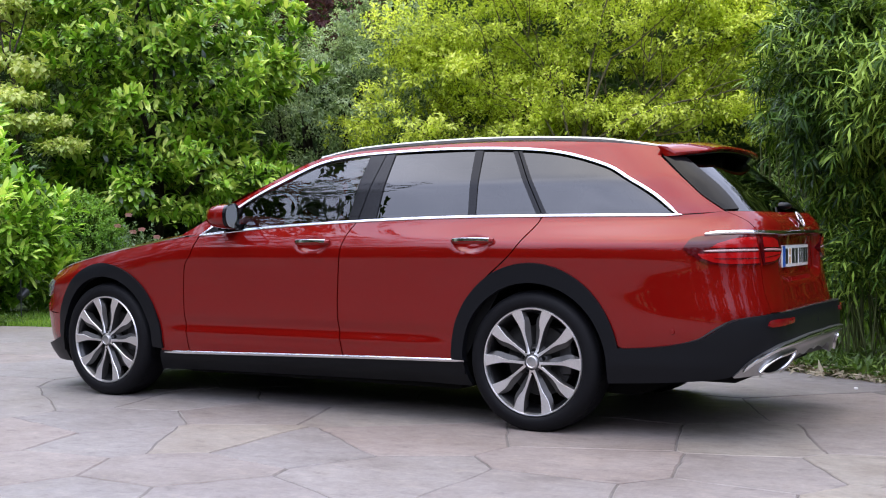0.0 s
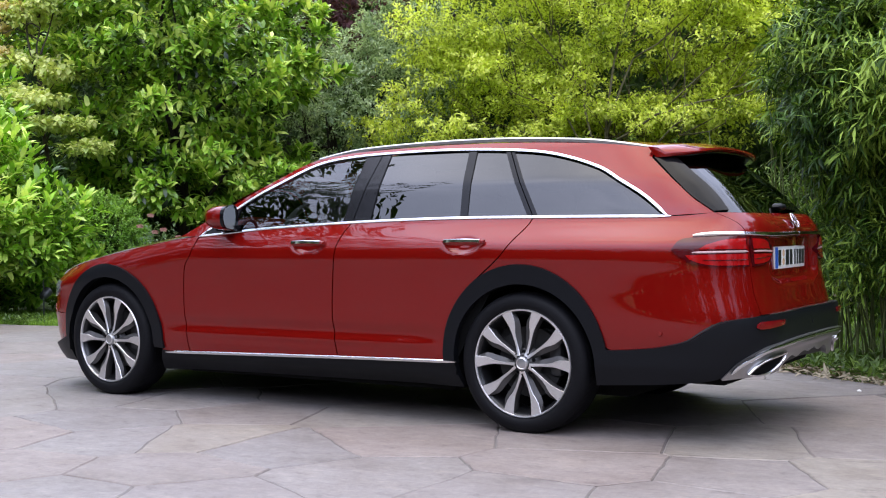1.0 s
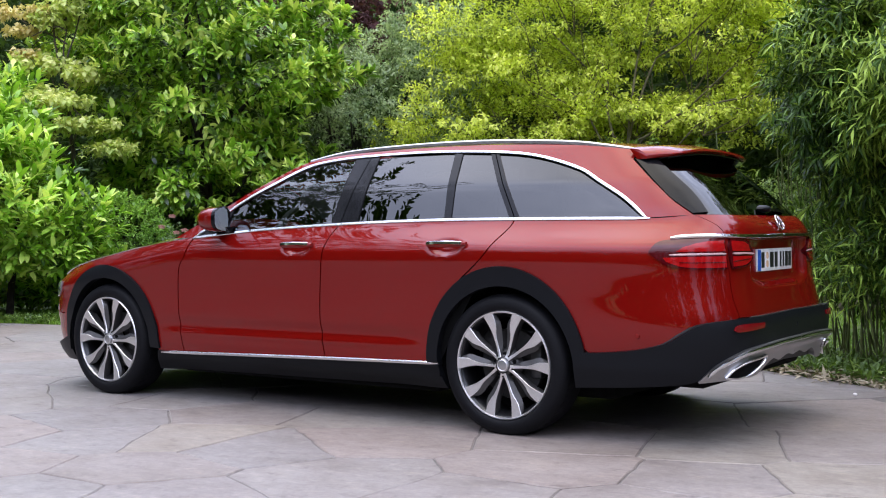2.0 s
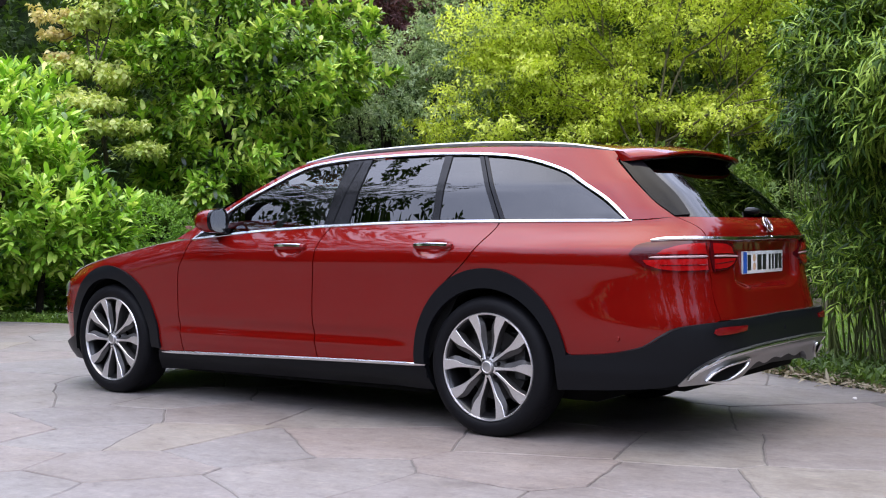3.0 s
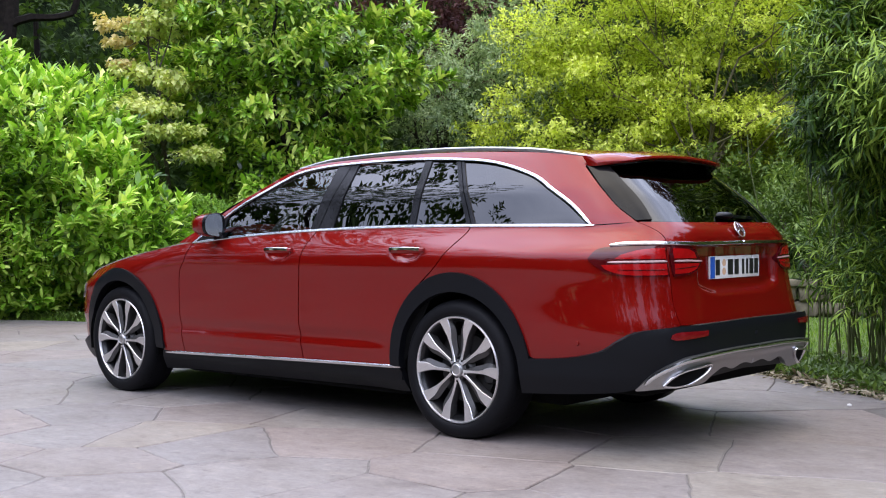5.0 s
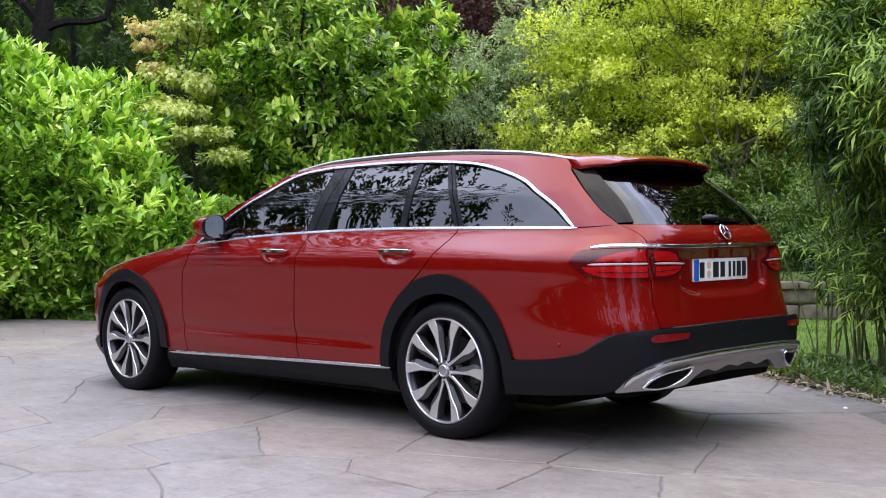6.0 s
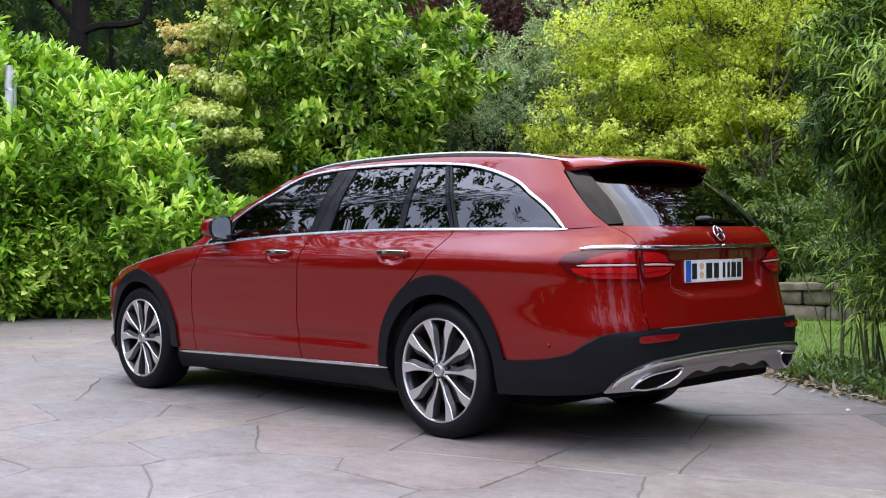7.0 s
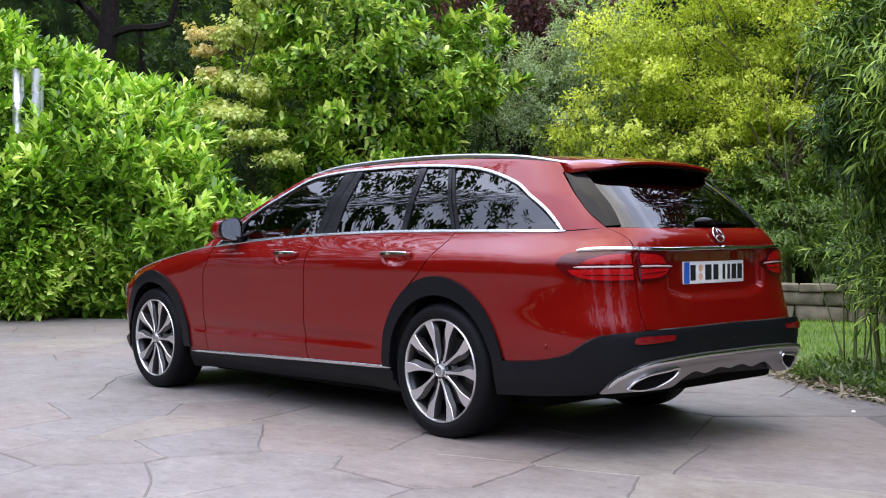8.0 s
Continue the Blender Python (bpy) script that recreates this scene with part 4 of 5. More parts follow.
def leaf_mesh(name, pos, axis, up, length, width, material, fold=0.18, bend=0.15, blunt=False):
    """Many leaves in one mesh: each is a folded, pointed blade, or an oblong one."""
    n = len(pos)
    across = unit(np.cross(axis, up))
    nrm = unit(np.cross(across, axis))
    L, W = length[:, None], width[:, None]
    if blunt:
        # oblong leaf with a rounded end
        v = np.empty((n, 6, 3))
        v[:, 0] = pos
        for k, (t, w, s) in enumerate(((0.30, 0.44, 1), (0.74, 0.42, 1), (1.0, 0.0, 0), (0.74, 0.42, -1), (0.30, 0.44, -1))):
            v[:, k + 1] = pos + axis * L * t + across * W * w * s + nrm * (W * fold * abs(s) - L * bend * t * t)
        tri = np.array([[0, 1, 5], [1, 2, 4], [1, 4, 5], [2, 3, 4]])
    else:
        v = pointed(pos, axis, across, nrm, L, W, fold, bend)
        tri = np.array([[0, 4, 1], [1, 4, 2], [0, 3, 4], [3, 2, 4]])
    corners = v.shape[1]
    faces = (np.arange(n)[:, None, None] * corners + tri[None]).reshape(-1, 3)
    me = bpy.data.meshes.new(name)
    me.vertices.add(n * corners)
    me.vertices.foreach_set("co", v.reshape(-1).astype(np.float32))
    me.loops.add(len(faces) * 3)
    me.loops.foreach_set("vertex_index", faces.reshape(-1).astype(np.int32))
    me.polygons.add(len(faces))
    me.polygons.foreach_set("loop_start", (np.arange(len(faces)) * 3).astype(np.int32))
    me.update(calc_edges=True)
    me.materials.append(material)
    return me


def in_blobs(blobs, count, shell=0.35, ragged=0.16, lift=0.25, low=-9.0, tuft=1, spread=0.2, layer=0.55):
    """Shoot tips on and under the surface of overlapping rounded masses, with an uneven outline, and their outward ways."""
    c, r = np.array([b[0] for b in blobs], float), np.array([b[1] for b in blobs], float)
    count = count // tuft
    area = (r[:, 0] * r[:, 1] + r[:, 0] * r[:, 2] + r[:, 1] * r[:, 2])
    pick = rng.choice(len(blobs), count, p=area / area.sum())
    d = unit(rng.normal(size=(count, 3)))
    phase = rng.uniform(0, 6.28, (len(blobs), 3))[pick]
    wave = np.sin(d[:, 0] * 7 + phase[:, 0]) * np.sin(d[:, 1] * 6 + phase[:, 1]) + 0.7 * np.sin(d[:, 2] * 9 + phase[:, 2]) * np.sin(d[:, 0] * 13)
    depth = 1 - shell * rng.random(count) ** 1.6 + ragged * wave * 0.6
    p = c[pick] + d * r[pick] * depth[:, None]
    out = unit(d / r[pick])
    keep = p[:, 2] > low
    for k in range(len(blobs)):
        q = np.linalg.norm((p - c[k]) / r[k], axis=1)
        keep &= ~((q < 1 - shell * 1.1) & (pick != k))
    p, out = p[keep], out[keep]
    if tuft > 1:
        # several shoots to a tuft, with gaps between the tufts
        p = np.repeat(p, tuft, axis=0) + rng.normal(size=(len(p) * tuft, 3)) * np.array([spread, spread, spread * layer])
        out = np.repeat(out, tuft, axis=0)
    out = unit(out + np.array([0, 0, lift]) + rng.normal(size=out.shape) * 0.35)
    return p, out


def sprays(tips, ways, per, shoot, leaf, wide, open_angle=60, droop=0.0, flat=0.9, vary=0.3):
    """Leaves set round shoots that end at the tips."""
    n = len(tips)
    k = np.arange(per)[None]
    t = (k + rng.random((n, per))) / per
    w = ways[:, None, :]
    ref = unit(np.cross(ways, rng.normal(size=(n, 3))))[:, None, :]
    ref2 = np.cross(w, ref)
    ang = (k * 2.4 + rng.uniform(0, 6.28, (n, 1)) + rng.normal(size=(n, per)) * 0.3)[..., None]
    radial = ref * np.cos(ang) + ref2 * np.sin(ang)
    op = np.radians(open_angle * (1.25 - 0.75 * t) + rng.normal(size=(n, per)) * 10)[..., None]
    axis = unit(w * np.cos(op) + radial * np.sin(op) + np.array([0, 0, -droop]))
    pos = tips[:, None, :] - w * shoot * (1 - t[..., None])
    up = unit(w * 0.6 + np.array([0, 0, flat]) + rng.normal(size=(n, per, 3)) * 0.25)
    size = 1 + vary * rng.normal(size=(n, per)).clip(-1.8, 1.8) * 0.6
    return [a.reshape(-1, 3) for a in (pos, axis, up)] + [(leaf * size).reshape(-1), (wide * size).reshape(-1)]


def stems_bm(lines, sides=6, bm=None):
    """Tapered round stems: each a list of (place, radius)."""
    bm = bm or bmesh.new()
    for line in lines:
        rings = []
        for i, (p, r) in enumerate(line):
            p = Vector(p)
            a, b = Vector(line[max(0, i - 1)][0]), Vector(line[min(len(line) - 1, i + 1)][0])
            w = (b - a).normalized()
            s = w.orthogonal().normalized()
            q = w.cross(s)
            rings.append([p + (s * math.cos(2 * math.pi * k / sides) + q * math.sin(2 * math.pi * k / sides)) * r for k in range(sides)])
        rows = [[bm.verts.new(v) for v in r] for r in rings]
        for a, b in zip(rows, rows[1:]):
            for i in range(sides):
                j = (i + 1) % sides
                bm.faces.new((a[i], a[j], b[j], b[i]))
    return bm


def branch(start, end, r0, r1, wobble=0.1, steps=6):
    a, b = np.array(start, float), np.array(end, float)
    out = []
    sway, swing = rng.normal(size=3) * wobble, rng.normal(size=3) * wobble * 0.7
    for i in range(steps + 1):
        t = i / steps
        w = sway * math.sin(math.pi * t) + swing * math.sin(2 * math.pi * t) + rng.normal(size=3) * wobble * 0.12 * (0 < i < steps)
        out.append((tuple(a + (b - a) * t + w), r0 + (r1 - r0) * t))
    return out


BARK = simple("grey_brown_bark", (0.075, 0.060, 0.046), 0.9, 0, 0.4, 18, 0.8)
BARK_DARK = simple("dark_bark", (0.017, 0.013, 0.011), 0.95, 0, 0.5, 14, 1.0, 0, 0.2)
CANE = simple("bamboo_cane", (0.075, 0.095, 0.022), 0.5, 0, 0.4, 12, 0.2)
# laurel and evergreen: dark ends paint in shaded hollows, pale ends lit leaf tops
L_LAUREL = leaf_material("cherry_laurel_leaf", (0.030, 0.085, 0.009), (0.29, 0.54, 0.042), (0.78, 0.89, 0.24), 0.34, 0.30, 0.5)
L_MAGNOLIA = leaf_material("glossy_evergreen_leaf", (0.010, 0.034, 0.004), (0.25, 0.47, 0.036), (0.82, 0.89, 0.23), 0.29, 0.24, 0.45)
L_BOX = leaf_material("box_leaf", (0.12, 0.24, 0.040), (0.22, 0.39, 0.065), (0.34, 0.52, 0.10), 0.4, 0.40)
L_MAPLE = leaf_material("pale_maple_leaf", (0.36, 0.46, 0.11), (0.60, 0.66, 0.20), (0.78, 0.79, 0.34), 0.5, 0.30)
L_AMBER = leaf_material("amber_maple_leaf", (0.54, 0.45, 0.16), (0.70, 0.57, 0.24), (0.78, 0.69, 0.36), 0.5, 0.30)
L_GREY = leaf_material("grey_green_leaf", (0.11, 0.17, 0.075), (0.28, 0.37, 0.19), (0.48, 0.56, 0.35), 0.5, 0.38)
L_ACACIA = leaf_material("yellow_green_leaf", (0.14, 0.19, 0.022), (0.58, 0.65, 0.085), (0.84, 0.87, 0.22), 0.5, 0.50, 0.35)
L_PURPLE = leaf_material("purple_leaf", (0.06, 0.022, 0.026), (0.11, 0.042, 0.046), (0.18, 0.08, 0.08), 0.6, 0.3, 0.3)
# bamboo: the dark end paints in the shade between leaves, the light end lit tips
L_BAMBOO = leaf_material("bamboo_leaf", (0.006, 0.022, 0.002), (0.050, 0.112, 0.009), (0.34, 0.48, 0.076), 0.50, 0.17, 0.16)
L_WOOD = leaf_material("woodland_leaf", (0.020, 0.040, 0.010), (0.045, 0.085, 0.018), (0.085, 0.135, 0.03), 0.7, 0.3, 0.15)
L_ROSE = leaf_material("rose_leaf", (0.080, 0.136, 0.056), (0.144, 0.224, 0.096), (0.224, 0.304, 0.144), 0.5, 0.3)
L_COVER = leaf_material("ground_cover_leaf", (0.045, 0.085, 0.014), (0.095, 0.165, 0.028), (0.20, 0.28, 0.06), 0.5, 0.35)
L_LITTER = leaf_material("dry_leaf", (0.16, 0.12, 0.075), (0.30, 0.25, 0.17), (0.46, 0.40, 0.30), 0.7, 0.15)
L_GRASS = leaf_material("grass_blade", (0.080, 0.165, 0.014), (0.160, 0.290, 0.030), (0.270, 0.410, 0.05), 0.5, 0.35)


def plant(name, label, category, at, trunk_lines, crown_parts, bark=BARK, stem="trunk"):
    """A plant: stems and crown under one base."""
    base = empty(name, at)
    tagged(base, label, category)
    back = Matrix.Translation([-c for c in at])
    for i, lines in enumerate(trunk_lines):
        for line in lines:
            ob = part(stem if i == 0 else "limb", stems_bm([line], 8 if i == 0 else 5), bark, base)
            ob.matrix_basis = back
    for cname, mat, arrays in crown_parts:
        pos, axis, up, ln, wd = arrays
        ob = new(cname, leaf_mesh(cname, pos, axis, up, ln, wd, mat, blunt=mat in (L_LAUREL, L_MAGNOLIA)))
        ob.parent = base
        ob.matrix_basis = back
    return base


def join(*sets):
    return [np.concatenate(a) for a in zip(*sets)]


# cherry laurel hedge, a sloping mass that comes down to the paving
hedge_blobs = [((-8.85, 1.2, 1.72), (0.65, 0.55, 0.62)), ((-7.98, 3.3, 1.20), (1.02, 0.95, 0.62)), ((-8.35, 2.85, 1.5), (1.2, 1.1, 1.05)), ((-8.9, 2.5, 2.1), (1.4, 1.2, 1.15)), ((-9.4, 2.3, 1.1), (1.45, 1.0, 1.15)), ((-10.6, 2.4, 2.6), (1.5, 1.3, 1.3)), ((-9.3, 1.5, 0.95), (0.95, 0.75, 0.95)), ((-9.0, 2.0, 1.15), (1.1, 0.85, 1.1)), ((-8.85, 1.75, 1.45), (0.9, 0.75, 0.9)), ((-10.5, 1.1, 2.7), (1.6, 1.4, 1.7)), ((-10.5, 1.3, 1.15), (1.55, 1.0, 1.15)), ((-11.9, 0.5, 2.8), (1.8, 1.6, 2.1)), ((-9.4, 3.3, 2.5), (1.1, 1.1, 0.85)), ((-9.9, 1.25, 0.85), (1.2, 0.8, 0.9)), ((-10.9, 0.7, 0.9), (1.2, 0.8, 0.9)), ((-8.75, 1.30, 0.85), (0.6, 0.5, 0.75)), ((-8.75, 2.45, 0.45), (0.7, 0.5, 0.5)), ((-9.4, 2.1, 0.45), (0.9, 0.55, 0.5)), ((-8.7, 4.15, 0.6), (1.0, 0.7, 0.65)), ((-9.8, 3.6, 0.7), (1.2, 0.8, 0.8)), ((-11.0, 3.1, 0.8), (1.3, 0.8, 0.9))]
tips, ways = in_blobs(hedge_blobs, 12500, 0.18, 0.10, 0.85, 0.10, 4, 0.10)
itips, iways = in_blobs([(c, [k * 0.78 for k in r]) for c, r in hedge_blobs], 1700, 0.2, 0.05, 0.2, 0.15)
ftips, fways = in_blobs([((-8.75, 1.35, 0.95), (0.5, 0.5, 0.9)), ((-8.70, 1.5, 1.55), (0.5, 0.5, 0.6))], 1100, 0.3, 0.10, 0.85, 0.10)
plant("laurel_hedge", "dense glossy bright green cherry laurel hedge beside the paving", "hedge", (-9.5, 2.8, 0), [[branch((x, y, 0), (x + 0.2, y + 0.1, 1.7), 0.05, 0.02, 0.05) for x, y in ((-8.3, 3.2), (-8.9, 2.9), (-9.6, 2.6), (-10.3, 2.3), (-11.0, 2.0))]],
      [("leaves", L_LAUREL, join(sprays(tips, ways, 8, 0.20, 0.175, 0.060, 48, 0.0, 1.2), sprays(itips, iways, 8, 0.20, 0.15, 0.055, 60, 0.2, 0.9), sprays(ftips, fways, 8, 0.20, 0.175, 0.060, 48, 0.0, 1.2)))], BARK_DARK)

# clipped box
tips, ways = in_blobs([((-8.35, 4.9, 0.75), (0.85, 0.85, 0.88))], 2600, 0.12, 0.03, 0.3, 0.02)
plant("box_bush", "clipped rounded box bush with tiny pale green leaves", "bush", (-8.35, 4.9, 0), [[branch((-8.35, 4.9, 0), (-8.3, 4.9, 0.7), 0.06, 0.03, 0.02)]], [("leaves", L_BOX, sprays(tips, ways, 8, 0.07, 0.040, 0.025, 55))], BARK_DARK)

# large evergreen with whorled glossy leaves
ever_blobs = [((-8.6, 7.0, 3.2), (1.7, 1.5, 1.5)), ((-9.9, 7.3, 2.7), (1.3, 1.2, 1.2)), ((-8.0, 7.6, 2.5), (1.0, 1.0, 1.2)), ((-8.9, 7.0, 4.6), (1.8, 1.7, 1.5)), ((-10.6, 7.3, 4.2), (1.4, 1.3, 1.5)), ((-8.7, 6.4, 2.1), (1.2, 0.9, 0.7)), ((-9.2, 7.2, 5.9), (1.4, 1.4, 1.2)), ((-7.6, 8.0, 3.7), (0.8, 0.8, 1.1))]
tips, ways = in_blobs(ever_blobs, 4200, 0.20, 0.42, 0.75, 1.3, 12, 0.120)
itips, iways = in_blobs([(c, [k * 0.62 for k in r]) for c, r in ever_blobs], 700, 0.3, 0.1, 0.2, 1.3)
ever_trunk = [branch((-9.0, 7.2, 0), (-8.9, 7.1, 2.2), 0.11, 0.07, 0.06)]
ever_limbs = [branch((-9.0, 7.2, 0.8 + 0.25 * k), b[0], 0.05, 0.012, 0.12) for k, b in enumerate(ever_blobs)]
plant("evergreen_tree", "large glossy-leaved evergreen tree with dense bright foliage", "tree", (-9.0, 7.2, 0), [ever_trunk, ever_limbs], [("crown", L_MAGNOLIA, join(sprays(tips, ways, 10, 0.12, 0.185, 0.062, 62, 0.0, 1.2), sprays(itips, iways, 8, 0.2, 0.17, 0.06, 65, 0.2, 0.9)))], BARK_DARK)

# slender pale maple in front of it
maple_pads = [((-9.9, 5.0, 2.95), (0.75, 0.6, 0.14)), ((-10.6, 5.1, 3.15), (0.75, 0.6, 0.14)), ((-9.3, 5.2, 2.6), (0.6, 0.5, 0.12)), ((-10.5, 5.4, 3.6), (0.6, 0.5, 0.15)), ((-11.1, 5.2, 2.6), (0.7, 0.5, 0.15)), ((-9.7, 5.6, 3.4), (0.5, 0.4, 0.12)), ((-10.3, 4.9, 2.45), (0.6, 0.4, 0.12)), ((-8.9, 5.4, 2.25), (0.45, 0.4, 0.1)), ((-10.4, 5.6, 4.4), (0.6, 0.5, 0.3)), ((-10.0, 5.8, 4.9), (0.5, 0.5, 0.3))]
tips, ways = in_blobs(maple_pads, 900, 0.9, 0.30, 0.1)
amber = [((-11.4, 5.4, 4.50), (0.22, 0.22, 0.25)), ((-11.0, 5.4, 4.15), (0.35, 0.3, 0.10)), ((-10.7, 5.4, 4.40), (0.4, 0.35, 0.10)), ((-10.8, 5.3, 3.75), (0.4, 0.3, 0.06))]
tips2, ways2 = in_blobs(amber, 110, 0.9, 0.25, 0.1)
mtrunk = [branch((-10.3, 5.7, 0), (-10.2, 5.6, 2.7), 0.045, 0.03, 0.05), branch((-10.2, 5.6, 2.6), (-10.5, 5.6, 4.6), 0.028, 0.010, 0.05)]
plant("maple_tree", "slender young maple with pale yellow-green leaves in flat layers", "tree", (-10.3, 5.7, 0), [mtrunk, [branch((-10.2, 5.6, 1.9 + 0.2 * k), b[0], 0.016, 0.005, 0.06) for k, b in enumerate(maple_pads + amber)]],
      [("crown", L_MAPLE, sprays(tips, ways, 8, 0.16, 0.095, 0.075, 75, 0.25, 1.1)), ("amber_leaves", L_AMBER, sprays(tips2, ways2, 9, 0.12, 0.080, 0.070, 75, 0.4, 0.9))])

# fine grey-green tree
grey_blobs = [((-8.2, 9.8, 3.3), (1.5, 1.3, 1.1)), ((-7.2, 10.4, 3.0), (1.2, 1.2, 1.1)), ((-8.6, 9.8, 4.0), (1.5, 1.4, 0.9)), ((-7.0, 10.8, 4.4), (1.2, 1.2, 1.2)), ((-9.8, 9.4, 3.6), (1.3, 1.2, 1.0)), ((-7.6, 9.9, 2.0), (1.0, 0.8, 0.6))]
tips, ways = in_blobs(grey_blobs, 3400, 0.5, 0.42, 0.2, 1.0, 16, 0.15)
plant("grey_leaved_tree", "fine-leaved dull grey-green tree in the garden", "tree", (-8.2, 10.2, 0), [[branch((-8.3, 10.2, 0), (-8.2, 10.1, 3.0), 0.12, 0.06, 0.08), branch((-7.9, 10.1, 0), (-7.5, 10.2, 2.6), 0.08, 0.04, 0.08)], [branch((-8.2, 10.1, 1.2 + 0.3 * k), b[0], 0.045, 0.01, 0.12) for k, b in enumerate(grey_blobs)]], [("crown", L_GREY, sprays(tips, ways, 11, 0.22, 0.070, 0.034, 60, 0.05))], BARK_DARK)

# yellow-green tree with spreading layered limbs
gold_blobs = [((-4.6, 10.3, 3.35), (1.3, 1.0, 0.6)), ((-5.6, 10.0, 3.9), (1.3, 1.2, 0.95)), ((-4.3, 10.8, 4.3), (1.5, 1.3, 1.0)), ((-3.0, 11.5, 3.9), (1.5, 1.3, 1.1)), ((-5.8, 9.6, 2.7), (1.0, 0.9, 0.6)), ((-4.5, 10.2, 2.6), (1.1, 1.0, 0.6)), ((-3.2, 10.7, 2.75), (1.0, 0.9, 0.42)), ((-4.8, 10.6, 5.4), (1.7, 1.5, 1.0)), ((-3.0, 11.6, 5.3), (1.6, 1.5, 1.0)), ((-1.9, 12.0, 3.5), (1.2, 1.1, 0.9)), ((-1.7, 12.2, 4.8), (1.3, 1.2, 1.1)), ((-5.8, 9.6, 2.1), (0.8, 0.7, 0.35)), ((-4.1, 11.0, 2.35), (1.2, 0.9, 0.5)), ((-2.7, 11.2, 2.4), (1.0, 0.9, 0.5)), ((-1.3, 11.0, 3.4), (1.0, 0.9, 0.9)), ((-0.6, 11.6, 4.4), (1.0, 1.0, 1.0)), ((-1.6, 10.9, 4.6), (1.0, 0.9, 0.8)), ((-1.3, 10.6, 2.7), (1.1, 0.9, 0.6)), ((-0.4, 10.9, 3.2), (0.9, 0.8, 0.8))]
tips, ways = in_blobs(gold_blobs, 8800, 0.70, 0.36, 0.15, 1.2, 19, 0.22, 0.22)
gtrunk = [branch((-3.35, 10.5, 0), (-3.3, 10.5, 2.0), 0.11, 0.08, 0.03)]
glimbs = [branch((-3.3, 10.5, 1.75 + 0.03 * k), b[0], 0.024, 0.007, 0.22) for k, b in enumerate(gold_blobs)]
for k, (c, r) in enumerate(gold_blobs):
    for j in range(4):
        a = 1.57 * j + k
        glimbs.append(branch(tuple(np.array((-3.3, 10.5, 1.9)) * 0.4 + np.array(c) * 0.6), (c[0] + 0.8 * r[0] * math.cos(a), c[1] + 0.8 * r[1] * math.sin(a), c[2] + 0.5 * r[2]), 0.010, 0.004, 0.14))
plant("golden_tree", "spreading tree with light yellow-green feathery foliage and bare grey limbs", "tree", (-3.35, 10.5, 0), [gtrunk, glimbs], [("crown", L_ACACIA, sprays(tips, ways, 10, 0.24, 0.080, 0.038, 70, 0.10, 0.9))], simple("mossy_bark", (0.105, 0.090, 0.045), 0.9, 0, 0.4, 18, 0.8))

# purple-leaved tree behind
pur_blobs = [((-10.5, 11.4, 5.7), (1.7, 1.4, 1.0)), ((-9.3, 12.2, 5.5), (1.3, 1.2, 1.0)), ((-1.2, 17.0, 6.2), (1.8, 1.6, 1.4)), ((-10.2, 12.0, 4.5), (1.3, 1.2, 0.9))]
tall_purple = [pur_blobs[2], ((0.6, 17.6, 8.6), (2.9, 2.2, 3.6)), ((0.5, 18.0, 13.2), (2.9, 2.3, 3.8)), ((-1.6, 17.6, 10.0), (2.4, 1.8, 3.6))]
for picked, where, count, size, top in ((pur_blobs[:2] + pur_blobs[3:], (-10.3, 12.0, 0), 800, 0.11, 4.5), (tall_purple, (-0.4, 17.6, 0), 3400, 0.19, 13.0)):
    tips, ways = in_blobs(picked, count, 0.5, 0.2, 0.2)
    plant("copper_beech", "dark purple-leaved tree behind the garden", "tree", where, [[branch(where, (where[0], where[1], top), 0.2, 0.1, 0.06)]], [("crown", L_PURPLE, sprays(tips, ways, 11, 0.25, size, size * 0.59, 65))], BARK_DARK)

# bamboo: canes, drooping leaf masses, and a thinner fringe below
bam_blobs = [((2.95, 2.70, 1.95), (1.15, 1.05, 0.95)), ((3.0, 2.9, 2.35), (1.2, 1.1, 0.72)), ((2.40, 2.85, 1.95), (0.72, 0.8, 0.92)), ((3.5, 2.0, 1.95), (0.9, 0.8, 0.92)), ((4.3, 2.2, 2.0), (1.2, 1.1, 1.1)), ((2.3, 3.4, 2.15), (0.85, 0.9, 0.85))]
tips, ways = in_blobs(bam_blobs, 16500, 0.36, 0.26, -0.05, 0.92, 12, 0.095)
itips, iways = in_blobs([(c, [k * 0.72 for k in r]) for c, r in bam_blobs], 2200, 0.3, 0.1, -0.1, 0.8)
low_blobs = [((2.2, 3.2, 0.95), (0.8, 0.7, 0.5)), ((2.9, 2.6, 0.95), (0.8, 0.6, 0.45)), ((1.75, 3.7, 0.85), (0.6, 0.6, 0.5)), ((2.3, 2.6, 0.75), (0.5, 0.4, 0.4))]
tips2, ways2 = in_blobs(low_blobs, 1900, 0.9, 0.3, 0.0, 0.35)
canes = []
for k in range(120):
    a, r = rng.uniform(0, 6.28), math.sqrt(rng.random())
    x, y = 2.75 + 1.35 * r * math.cos(a) - 0.35 * r * math.sin(a), 3.05 + 0.75 * r * math.sin(a) - 0.35 * r * math.cos(a)
    h = rng.uniform(1.8, 2.6)
    canes.append(branch((x, y, 0), (x + rng.normal() * 0.22, y + rng.normal() * 0.22, h), rng.uniform(0.005, 0.010), 0.004, 0.03, 8))
